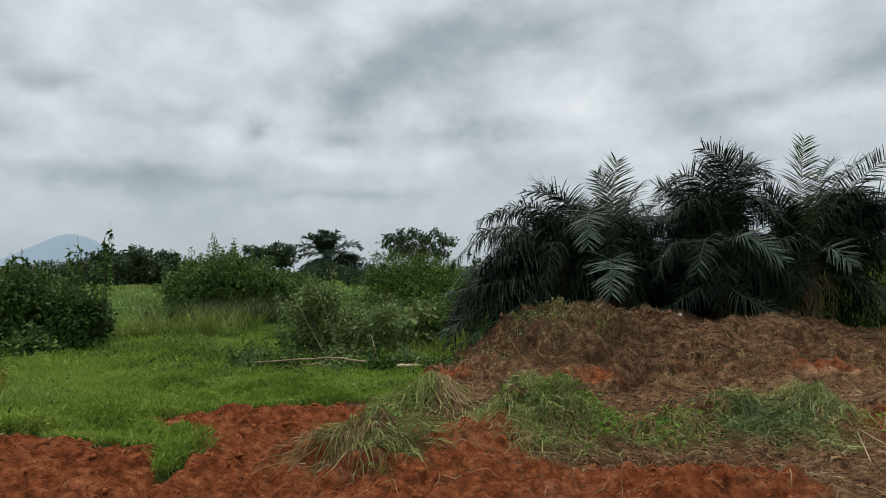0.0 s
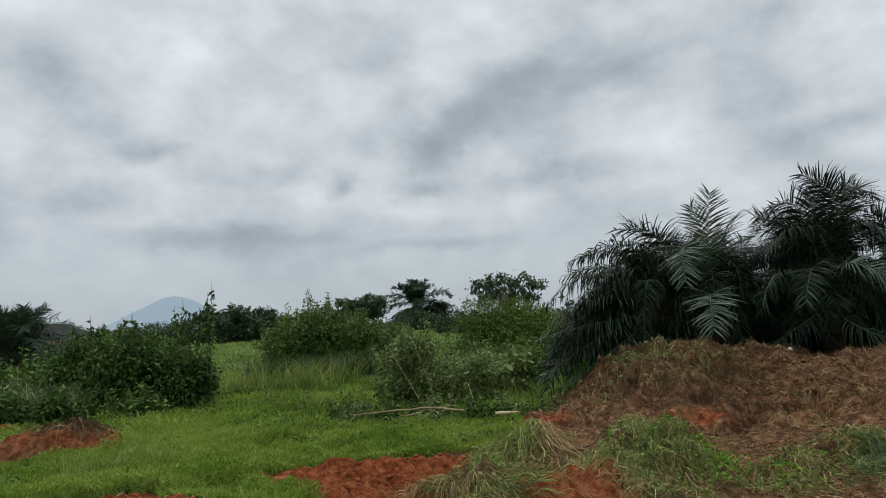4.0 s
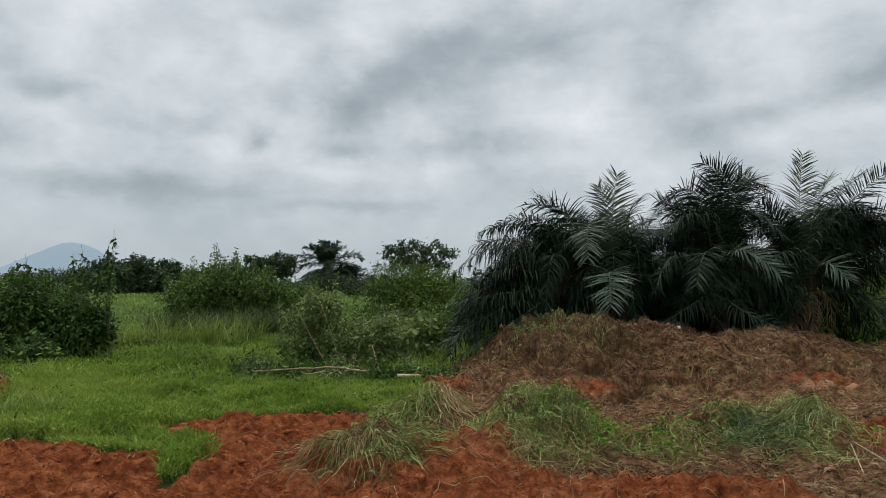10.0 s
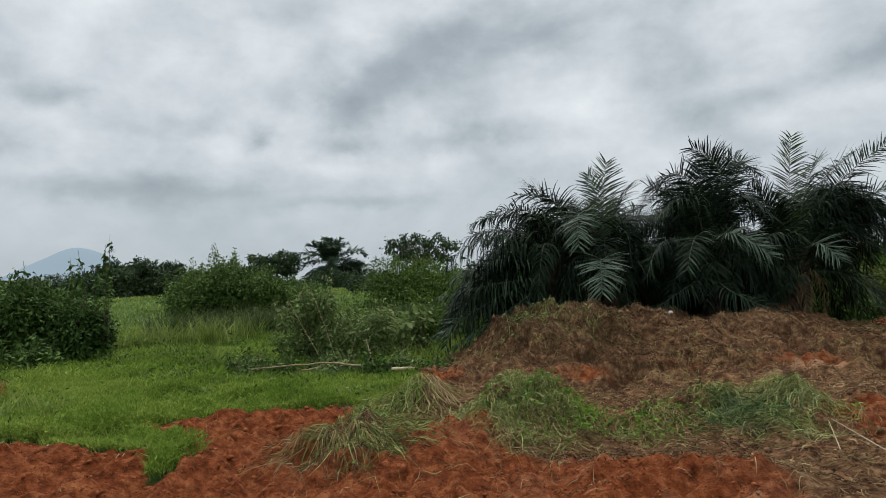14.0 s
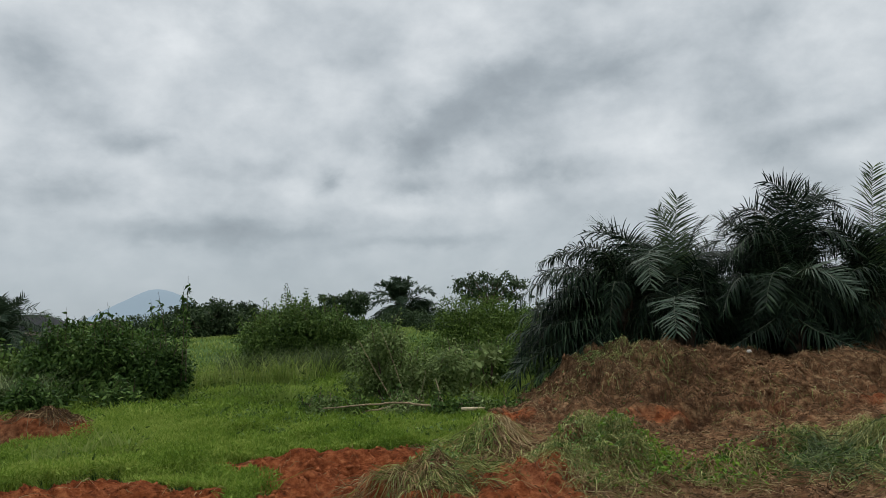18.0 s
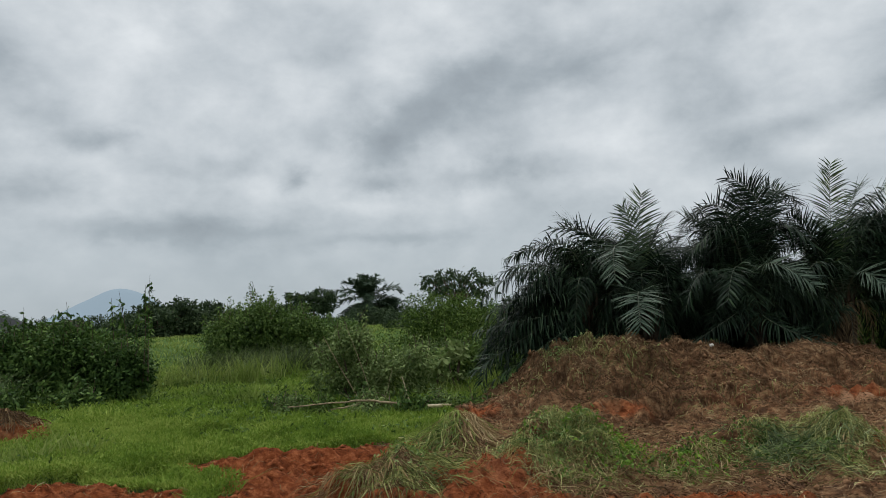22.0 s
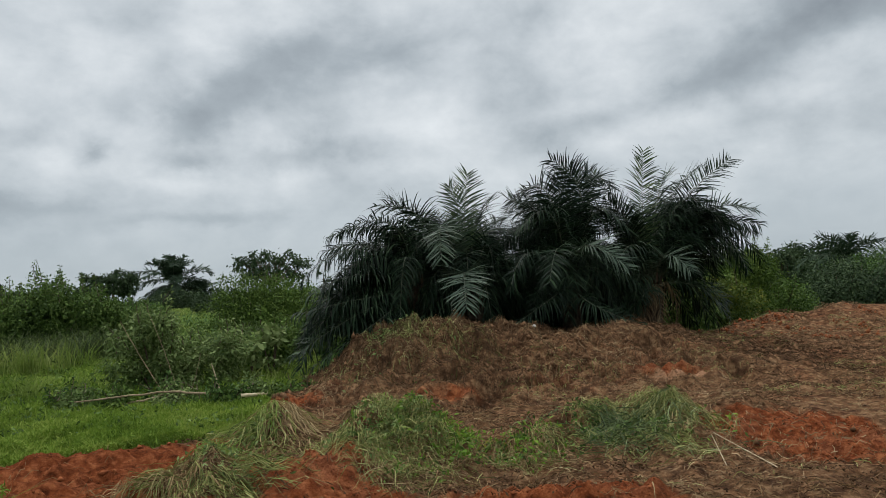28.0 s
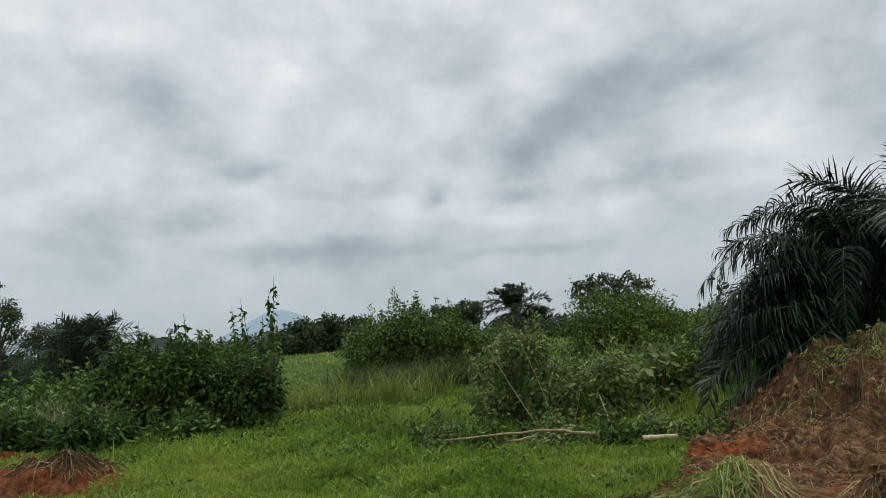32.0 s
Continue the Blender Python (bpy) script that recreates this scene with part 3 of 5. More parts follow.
stuff("rough_grass", blades(rng, *scatter(rng, 22000, 8, 80, 18, 80, right_field), 0.32, 0.08, 0.9), TALL, "rough green grass beyond the earth bank", "grass")

plot = lambda x, y: is_cleared(x, y) & ((x > -0.6) | (y > 9.5)) & (rng.uniform(0, 1, len(x)) > 0.75 * sstep(12.3, 14, y) * sstep(9.5, 8, x)) & (rng.uniform(0, 1, len(x)) > 0.88 * redness(x, y)) & (fbm(x * 1.1, y * 1.1, 3, 51) > -0.30)
stuff("brown_mulch", strands(rng, *scatter(rng, 85000, -2.5, 17, 5.0, 18.2, plot), 0.11, 0.0065, 0.035), MULCH, "brown mulch of chopped stalks over red earth", "mulch")
straw_patch = lambda x, y: is_cleared(x, y) & (x > 0.3 + 0.8 * fbm(x, y, 2, 58)) & (rng.uniform(0, 1, len(x)) > 0.8 * redness(x, y)) & (fbm(x * 0.9, y * 0.9, 3, 52) + 0.5 * fbm(x * 3, y * 3, 2, 54) > -0.04 + 0.22 * sstep(10, 12.0, y) + 0.3 * sstep(14.0, 15.0, y))
bank = lambda x, y: is_cleared(x, y) & (y > 12.2) & (x < 9) & (rng.uniform(0, 1, len(x)) > redness(x, y))
stuff("root_litter", strands(rng, *scatter(rng, 16000, -0.6, 9, 12, 16.6, bank), 0.13, 0.0075, 0.045), ROOTS, "dark roots and rotting stalks on the bank", "mulch")
stuff("dry_straw", strands(rng, *scatter(rng, 42000, -2.5, 17, 5.0, 18, straw_patch), 0.13, 0.0052, 0.035), STRAW, "dry pale straw strewn over the cleared plot", "straw")
green_patch = lambda x, y: is_cleared(x, y) & (fbm(x * 0.8, y * 0.8, 3, 53) + 0.5 * fbm(x * 3, y * 3, 2, 55) > 0.26) & (rng.uniform(0, 1, len(x)) > redness(x, y))
stuff("cut_weeds", strands(rng, *scatter(rng, 40000, -0.5, 17, 6.5, 18, green_patch), 0.10, 0.006, 0.035), CUT, "wilting cut weeds strewn over mulch", "weeds")
sparse = lambda x, y: is_cleared(x, y)
stuff("dry_straw", strands(rng, *scatter(rng, 1300, -6, 10, 5.0, 12, sparse), 0.22, 0.005, 0.04), STRAW, "single dry stalks lying on bare red earth", "straw")


def clods(rng, x, y, size):
    """Crumbs of earth: rough eight-sided lumps."""
    corner = np.array([(1, 0, 0), (0, 1, 0), (-1, 0, 0), (0, -1, 0), (0, 0, 1), (0, 0, -1)], float)
    tri = np.array([(0, 1, 4), (1, 2, 4), (2, 3, 4), (3, 0, 4), (1, 0, 5), (2, 1, 5), (3, 2, 5), (0, 3, 5)])
    n = len(x)
    s = size * rng.uniform(0.25, 1.0, n) ** 2.5 + 0.004
    a = rng.uniform(0, 6.28, n)
    c, d = np.cos(a)[:, None], np.sin(a)[:, None]
    shape = corner[None] * rng.uniform(0.55, 1.3, (n, 6, 1)) * rng.uniform(0.7, 1.3, (n, 1, 3)) + rng.normal(0, 0.22, (n, 6, 3))
    shape = np.stack((shape[..., 0] * c - shape[..., 1] * d, shape[..., 0] * d + shape[..., 1] * c, shape[..., 2]), -1)
    pos = np.stack((x, y, height(x, y) + 0.15 * s), -1)
    return (pos[:, None] + shape * s[:, None, None]).reshape(-1, 3), (tri[None] + (np.arange(n) * 6)[:, None, None]).reshape(-1, 3)


loose = lambda x, y: is_cleared(x, y) & (redness(x, y) > 0.4)
stuff("soil_clods", clods(rng, *scatter(rng, 45000, -8, 8, 5.0, 11, loose), 0.010), CLOD, "crumbled red earth clods", "soil")
stuff("soil_clods", clods(rng, *scatter(rng, 1800, -8, 8, 5.0, 11, loose), 0.034), CLOD, "larger lumps of torn red earth", "soil")


def leaf_cloud(rng, pos, size, out=None, shape=0.45, sag=0.25):
    """Small pointed leaves at pos, turned every way but mostly facing out and up."""
    n = len(pos)
    d = rng.normal(0, 1, (n, 3)) + (0 if out is None else out * 0.6)
    d[:, 2] -= sag
    d = unit(d)
    nrm = unit(rng.normal(0, 0.6, (n, 3)) + np.array([0, 0, 0.9]) + (0 if out is None else out * 0.6))
    side = unit(np.cross(d, nrm))
    ln = size * rng.uniform(0.6, 1.35, n)
    fold = nrm * (ln * 0.06)[:, None]
    half = side * (ln * shape * 0.5)[:, None]
    waist = pos + d * (ln * 0.42)[:, None] - fold
    end = pos + d * ln[:, None] + np.array([0, 0, -1.0]) * (ln * 0.15)[:, None]
    verts = np.stack((pos, waist - half, end, waist + half), 1).reshape(-1, 3)
    return verts, np.arange(n * 4).reshape(-1, 4)


litter = lambda x, y: plot(x, y) & (fbm(x * 1.4, y * 1.4, 3, 57) > -0.25)
lx, ly = scatter(rng, 80000, -1.2, 15, 6.0, 17.5, litter)
stuff("leaf_litter", leaf_cloud(rng, np.stack((lx, ly, height(lx, ly) + rng.uniform(0.0, 0.03, len(lx))), -1), 0.034, None, 0.45), ROOTS, "chopped brown leaf litter over the plot", "mulch")
mound = lambda x, y: is_cleared(x, y) & (rng.uniform(0, 1, len(x)) < sstep(-0.15, 0.3, fbm(x * 1.3, y * 1.3, 3, 59)))
stuff("soil_clods", clods(rng, *scatter(rng, 6000, -0.6, 9.5, 12.6, 16.5, mound), 0.055), BROWN_CLOD, "torn brown earth lumps on the bank", "soil")
stuff("soil_clods", clods(rng, *scatter(rng, 3000, 9, 17, 14.5, 18, mound), 0.06), CLOD, "red-brown earth lumps along the bank", "soil")
stuff("soil_clods", clods(rng, *scatter(rng, 4500, 0.5, 9, 7.0, 11.6, plot), 0.032), BROWN_CLOD, "small brown lumps among mulch", "soil")
stuff("meadow_herbs", herbs(rng, *scatter(rng, 300000, -9.5, 0.6, 6.8, 13.5, wedge), 0.11, 0.066), GRASS, "low green herbs carpeting the meadow", "weeds")
stuff("meadow_herbs", herbs(rng, *scatter(rng, 320000, -24, 1.0, 13.0, 38, fade), 0.15, 0.105), GRASS, "green herbs and grass farther into the field", "weeds")


def heap(rng, name, cx, cy, rx, ry, turn, mats, label, flow=True):
    """A heap of pulled weeds: stalks of several kinds on a swell of the ground."""
    z = float(height(np.array([cx]), np.array([cy]), False)[0])
    ob = thing(name, (cx, cy, z), label, "weed heap", "heaps of pulled weeds")
    c, s = math.cos(radians(turn)), math.sin(radians(turn))
    for pname, mat, n, length, wide, lift, du, dv in mats:
        r, a = np.abs(rng.normal(0, 0.53, n)), rng.uniform(0, 2 * np.pi, n)
        u, v = rx * (r * np.cos(a) + du), ry * (r * np.sin(a) + dv)
        x, y = cx + u * c - v * s, cy + u * s + v * c
        clump = fbm(x * 2.2, y * 2.2, 3, 91 + len(ob.children)) > rng.normal(-0.05, 0.08, n)
        x, y, n = x[clump], y[clump], int(clump.sum())
        if pname == "leaf_mass":
            at = np.stack((x, y, height(x, y, False) + lift * rng.uniform(0.1, 1.0, n)), -1)
            ver, fac = leaf_cloud(rng, at, length, None, 0.4)
        else:
            ver, fac = strands(rng, x, y, length, wide, lift, np.arctan2(y - cy, x - cx) if flow else None)
        tagged(part(pname, mesh_from(pname, ver - np.array([cx, cy, z]), fac, mat), ob), kind="stuff")
    return ob


heap(rng, "weed_heap", -1.0, 7.75, 0.50, 0.85, 0, [("straw", STRAW, 2400, 0.40, 0.006, 0.09, -0.45, -0.1), ("stalk", TALL, 900, 0.42, 0.006, 0.12, 0.15, 0.3), ("stalk", CUT, 5400, 0.36, 0.006, 0.11, 0.1, 0.1), ("root_mat", MULCH, 1800, 0.22, 0.007, 0.06, 0, -0.2), ("leaf_mass", SHRUB, 600, 0.05, 0, 0.10, 0.2, 0.2)], "heap of pulled grass, half dried, on red earth")
heap(rng, "weed_heap", -0.36, 10.0, 0.46, 0.85, -10, [("straw", STRAW, 2300, 0.42, 0.007, 0.12, 0.4, -0.1), ("stalk", TALL, 1300, 0.50, 0.007, 0.15, -0.4, 0), ("stalk", CUT, 1500, 0.42, 0.007, 0.14, -0.1, 0), ("root_mat", MULCH, 1600, 0.25, 0.008, 0.08, 0.5, -0.2), ("leaf_mass", SHRUB, 400, 0.07, 0, 0.08, -0.3, -0.6)], "heap of long pulled grass, green and straw-coloured")
heap(rng, "weed_heap", 0.62, 8.2, 0.60, 0.85, 0, [("leaf_mass", BUSH, 1500, 0.050, 0, 0.10, -0.35, -0.2), ("leaf_mass", SHRUB, 1700, 0.050, 0, 0.13, 0, 0), ("stalk", CUT, 9500, 0.22, 0.005, 0.13, 0, 0.1), ("leaf_mass", WEED, 2700, 0.050, 0, 0.14, 0.6, 0.1), ("leaf_mass", YELLOW, 160, 0.06, 0, 0.13, 0.8, 0.15), ("straw", STRAW, 900, 0.32, 0.005, 0.09, 0.1, -0.45), ("root_mat", MULCH, 1200, 0.2, 0.007, 0.06, 0, -0.3)], "ragged heap of wilted green creepers", False)
heap(rng, "weed_heap", 1.75, 8.05, 0.75, 0.5, 0, [("leaf_mass", WEED, 2800, 0.05, 0, 0.08, -0.5, 0.1), ("leaf_mass", BUSH, 1100, 0.05, 0, 0.07, 0.1, 0), ("leaf_mass", YELLOW, 120, 0.06, 0, 0.08, -0.3, 0.1), ("stalk", CUT, 2600, 0.20, 0.005, 0.07, 0, 0), ("straw", STRAW, 1200, 0.24, 0.005, 0.06, 0.0, -0.4)], "flattened bright green leafy weeds", False)
heap(rng, "weed_heap", 3.15, 8.3, 0.85, 0.8, -8, [("leaf_mass", BUSH, 1600, 0.055, 0, 0.11, -0.3, 0.1), ("stalk", CUT, 4200, 0.26, 0.005, 0.10, 0, 0), ("grass_swathe", SWATHE, 2600, 0.44, 0.007, 0.13, -0.3, 0.1), ("leaf_mass", WEED, 350, 0.06, 0, 0.07, 0.3, 0.4), ("straw", STRAW, 800, 0.22, 0.005, 0.06, 0.1, -0.25)], "low swathe of cut grey-green grass", False)
heap(rng, "weed_heap", 0.6, 9.8, 0.32, 0.26, 0, [("root_mat", ROOTS, 1500, 0.16, 0.007, 0.05, 0, 0), ("straw", STRAW, 160, 0.2, 0.005, 0.06, 0, 0), ("leaf_mass", WEED, 180, 0.07, 0, 0.12, 0.8, -0.6)], "dark uprooted sod with a leafy sprig", False)
heap(rng, "weed_heap", -6.75, 11.5, 0.5, 0.35, 20, [("straw", STRAW, 600, 0.25, 0.009, 0.08, 0, 0), ("root_mat", ROOTS, 1500, 0.22, 0.009, 0.08, 0, 0)], "dry grass roots capping a lump of red earth")
heap(rng, "weed_heap", 2.1, 13.7, 1.5, 1.1, 0, [("root_mat", ROOTS, 9500, 0.17, 0.007, 0.06, 0, 0), ("straw", STRAW, 800, 0.20, 0.006, 0.07, 0, 0), ("stalk", CUT, 4200, 0.14, 0.006, 0.06, -0.2, 0.1), ("leaf_mass", SHRUB, 1300, 0.065, 0, 0.06, -0.3, 0.1)], "brown mound of uprooted grass before the palms", False)


# ---- palms ----
def frond(rng, base, middle, end, twist=0.0, leaf=0.62, gap=0.042, stem=0.14, hang=0.6, thick=0.03):
    """An arching feather leaf that starts at base, passes through middle and stops at end. Leaflets and midrib."""
    base, middle, end = (np.asarray(p, float) for p in (base, middle, end))
    s = np.linspace(0, 1, 18)[:, None]
    a, b = np.linalg.norm(middle - base), np.linalg.norm(end - middle)
    m = min(max(a / (a + b), 0.35), 0.75)
    ctl = (middle - (1 - m) ** 2 * base - m * m * end) / (2 * m * (1 - m)) + rng.normal(0, 0.03 * leaf, 3)
    line = (1 - s) ** 2 * base + 2 * s * (1 - s) * ctl + s * s * end
    s = s[:, 0]
    d = unit(np.gradient(line, axis=0))
    run = end[:2] - base[:2]
    run = np.array([0.0, 1.0]) if np.linalg.norm(run) < 0.65 * leaf else unit(run)
    level = np.array([-run[1], run[0], 0.0])
    across = unit(level - d * (d @ level)[:, None])
    up = np.cross(d, across)
    if up[:, 2].mean() < 0:
        up = -up
    a = (radians(twist) * np.sqrt(s))[:, None]
    across, up = across * np.cos(a) + up * np.sin(a), up * np.cos(a) - across * np.sin(a)
    rib = tube(line, 0.017 * leaf / 0.62 * (1 - 0.85 * s), 5)
    long = np.linalg.norm(np.diff(line, axis=0), axis=1).sum()
    pairs = max(14, int(long * (1 - stem) / gap))
    f = np.clip(np.repeat(np.linspace(stem, 1.0, pairs), 2) + rng.normal(0, 0.005, pairs * 2), 0, 1)
    hand = np.tile([1.0, -1.0], pairs)
    at = lambda v: np.stack([np.interp(f, s, v[:, i]) for i in range(3)], -1)
    pos, tan, across, up = at(line), unit(at(d)), at(across) * hand[:, None], at(up)
    fwd = 0.42 + 0.75 * f ** 2.5 + rng.normal(0, 0.12, len(f))
    rank = np.where(rng.uniform(0, 1, len(f)) < 0.5, 0.45, -0.05) + rng.normal(0, 0.26, len(f))
    dirn = unit(across + tan * fwd[:, None] + up * rank[:, None])
    q = (f - stem) / (1 - stem)
    ln = leaf * (0.40 + 0.60 * np.sin(np.pi * np.clip(q * 0.80 + 0.18, 0, 1)) ** 0.7) * rng.uniform(0.72, 1.12, len(f))
    droop = hang * rng.uniform(0.6, 1.4, len(f))
    pts, at_ = [pos], pos
    for u in (0.12, 0.37, 0.62, 0.88):
        fall = np.clip(droop * u, 0, 0.9)[:, None]
        at_ = at_ + unit(dirn * (1 - fall) + np.array([0, 0, -1.0]) * fall) * (ln * 0.25)[:, None]
        pts.append(at_)
    side = unit(np.cross(dirn, up) + rng.normal(0, 0.25, dirn.shape))
    wid = thick * (leaf / 0.62) * rng.uniform(0.75, 1.2, len(f))[:, None] * np.array([0.5, 1.0, 0.95, 0.62, 0.06])[None]
    return ribbons(np.stack(pts, 1), side, wid), rib


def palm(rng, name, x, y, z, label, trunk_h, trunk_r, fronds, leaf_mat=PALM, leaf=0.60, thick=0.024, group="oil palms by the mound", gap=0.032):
    ob = thing(name, (x, y, z), label, "palm", group)
    k = np.linspace(0, 1, 10)
    line = np.stack((0.04 * np.sin(k * 3), 0.03 * np.cos(k * 4), -0.15 + k * (trunk_h + 0.15)), -1)
    pieces = [tube(line, trunk_r * (1.1 - 0.35 * k + 0.05 * np.sin(k * 40)), 10)]
    for i in range(26):
        a, h = i * 2.4, trunk_h * (0.1 + 0.85 * i / 26)
        b = np.array([math.cos(a), math.sin(a), 0])
        p0 = b * trunk_r * 0.75 + np.array([0, 0, h])
        pieces.append(tube([p0, p0 + b * 0.07 + np.array([0, 0, 0.12]), p0 + b * 0.10 + np.array([0, 0, 0.3 + 0.1 * rng.uniform()])], [0.05, 0.04, 0.015], 4))
    part("trunk", mesh_from("trunk", *joined(pieces), TRUNK), ob, "stubby trunk clad in old leaf bases")
    for row in fronds:
        if len(row) == 5:      # angle, reach, height half way, height at the end, kind
            az, reach, mid, tip, kind = row
            away = np.array([math.cos(radians(az)), math.sin(radians(az)), 0])
            heart = np.array([0, 0, trunk_h - 0.12])
            middle, end, twist = away * reach * 0.46 + heart + np.array([0, 0, mid]), away * reach + heart + np.array([0, 0, tip]), rng.normal(0, 25)
        else:                  # two places on the leaf, twist, kind
            middle, end, twist, kind = np.array(row[:3]) - (x, y, z), np.array(row[3:6]) - (x, y, z), row[6], row[7]
            away = unit((end - np.array([0, 0, trunk_h])) * np.array([1, 1, 0]))
        if twist == 0 and kind == 0:
            twist = rng.uniform(-75, 75)
        b = away * trunk_r * 0.5 + np.array([0, 0, trunk_h - 0.12])
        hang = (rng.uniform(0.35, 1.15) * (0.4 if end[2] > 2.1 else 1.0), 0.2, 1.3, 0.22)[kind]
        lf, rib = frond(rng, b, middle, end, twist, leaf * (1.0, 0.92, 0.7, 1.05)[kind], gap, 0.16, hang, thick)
        fr = part("frond", mesh_from("frond", *lf, (leaf_mat, PALM_NEW, DEAD, PALM_FAN)[kind]), ob, ("", "pale young frond", "dead brown hanging frond", "frond coloured grey-green as if lit")[kind])
        part("midrib", mesh_from("midrib", *rib, MIDRIB), fr)
    return ob


def star(rng, n, size, low=0.0):
    """An open feather crown: upright young leaves in the middle, arching ones round them."""
    rows = []
    for i in range(n):
        k = (i + 0.5) / n
        el = radians(86 - (74 - low) * k + rng.normal(0, 4))
        long = size * (0.8 + 0.3 * math.sin(k * 3)) * rng.uniform(0.9, 1.1)
        rows.append((i * 137.5 + rng.normal(0, 12), long * math.cos(el) * 1.02 + 0.08 * size, 0.58 * long * math.sin(el) + (0.05 + 0.14 * k) * size, long * (math.sin(el) - 0.38 * k), 0))
    return rows


g = lambda x, y: float(height(np.array([x]), np.array([y]), False)[0])
# leaves seen singly: a place half way along, the place of the tip, twist, kind (young 1, dead 2, coloured as lit 3)
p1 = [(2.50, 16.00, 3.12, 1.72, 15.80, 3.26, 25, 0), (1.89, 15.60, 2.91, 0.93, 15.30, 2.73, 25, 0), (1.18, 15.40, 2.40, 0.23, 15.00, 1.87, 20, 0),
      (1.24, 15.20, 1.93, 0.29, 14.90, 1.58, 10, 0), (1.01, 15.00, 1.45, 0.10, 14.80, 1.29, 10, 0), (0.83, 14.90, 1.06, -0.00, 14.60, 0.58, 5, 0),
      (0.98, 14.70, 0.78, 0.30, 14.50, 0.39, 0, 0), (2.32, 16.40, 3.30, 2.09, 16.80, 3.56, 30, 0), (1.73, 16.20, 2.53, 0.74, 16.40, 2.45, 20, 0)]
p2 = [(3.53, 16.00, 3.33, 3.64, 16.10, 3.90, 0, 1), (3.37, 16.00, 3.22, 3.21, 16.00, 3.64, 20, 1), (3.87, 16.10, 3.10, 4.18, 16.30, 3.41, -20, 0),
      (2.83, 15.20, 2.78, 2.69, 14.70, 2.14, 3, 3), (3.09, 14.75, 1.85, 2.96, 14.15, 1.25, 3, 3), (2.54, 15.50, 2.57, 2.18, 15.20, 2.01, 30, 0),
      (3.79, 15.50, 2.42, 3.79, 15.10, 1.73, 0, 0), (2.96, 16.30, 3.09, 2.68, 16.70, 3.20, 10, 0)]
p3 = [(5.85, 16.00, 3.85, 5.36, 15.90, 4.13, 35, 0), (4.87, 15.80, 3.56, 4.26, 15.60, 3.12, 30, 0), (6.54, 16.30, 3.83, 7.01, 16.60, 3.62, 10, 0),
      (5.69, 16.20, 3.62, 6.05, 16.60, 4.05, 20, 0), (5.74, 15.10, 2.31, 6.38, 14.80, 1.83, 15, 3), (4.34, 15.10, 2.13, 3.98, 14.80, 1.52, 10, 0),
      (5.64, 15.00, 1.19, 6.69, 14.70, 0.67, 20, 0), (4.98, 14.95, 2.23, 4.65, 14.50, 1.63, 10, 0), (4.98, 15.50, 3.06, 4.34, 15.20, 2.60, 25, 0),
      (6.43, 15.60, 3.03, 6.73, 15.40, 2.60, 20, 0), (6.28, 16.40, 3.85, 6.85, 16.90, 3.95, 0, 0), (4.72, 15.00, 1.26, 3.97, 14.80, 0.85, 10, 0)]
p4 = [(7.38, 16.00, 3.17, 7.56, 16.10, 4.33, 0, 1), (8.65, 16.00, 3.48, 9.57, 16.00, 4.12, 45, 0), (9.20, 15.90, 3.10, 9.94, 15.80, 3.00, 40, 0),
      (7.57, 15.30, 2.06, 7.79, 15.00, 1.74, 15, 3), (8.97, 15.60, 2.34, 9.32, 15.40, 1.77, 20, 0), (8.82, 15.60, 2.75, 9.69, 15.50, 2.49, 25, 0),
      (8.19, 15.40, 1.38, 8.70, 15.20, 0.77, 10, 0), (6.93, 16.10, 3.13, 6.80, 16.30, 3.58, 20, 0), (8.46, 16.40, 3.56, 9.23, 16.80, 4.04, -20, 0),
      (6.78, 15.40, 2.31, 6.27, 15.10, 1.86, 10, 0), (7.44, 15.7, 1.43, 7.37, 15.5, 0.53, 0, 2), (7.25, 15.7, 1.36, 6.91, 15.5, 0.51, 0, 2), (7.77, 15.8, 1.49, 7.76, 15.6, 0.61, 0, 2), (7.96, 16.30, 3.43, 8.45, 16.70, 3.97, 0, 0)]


def screen(rng, n, size=1.0, tops=None):
    """Leaves on the far side of a palm and old ones that hang low all round it."""
    back = [(rng.uniform(0, 180), size * rng.uniform(0.6, 1.8), size * rng.uniform(0.6, 1.35), size * rng.uniform(0.1, 1.4), 0) for i in range(2 * n)]
    low = [((180, 360)[i % 2] + rng.normal(0, 26), size * rng.uniform(0.8, 1.6), size * rng.uniform(-0.1, 0.7), size * rng.uniform(-0.9, 0.0), 0) for i in range(2 * n)]
    crest = [(rng.uniform(-20, 200), size * rng.uniform(0.7, 1.6), size * rng.uniform(1.1, 1.6), size * rng.uniform(1.0, 1.9), 0) for i in range(n if tops is None else tops)]
    return back + low + crest


def front_fill(rng, n):
    """Old leaves that arch out low to the open side and droop."""
    return [(rng.uniform(195, 345), rng.uniform(0.7, 1.25), rng.uniform(0.3, 0.8), rng.uniform(-0.7, 0.1), 0) for i in range(n)]


def skirt(rng, n, left, right):
    """Old leaves that sag to the ground between two headings."""
    return [(rng.uniform(left, right), rng.uniform(1.3, 2.5), rng.uniform(-0.2, 0.7), rng.uniform(-1.3, -0.5), 0) for i in range(n)]


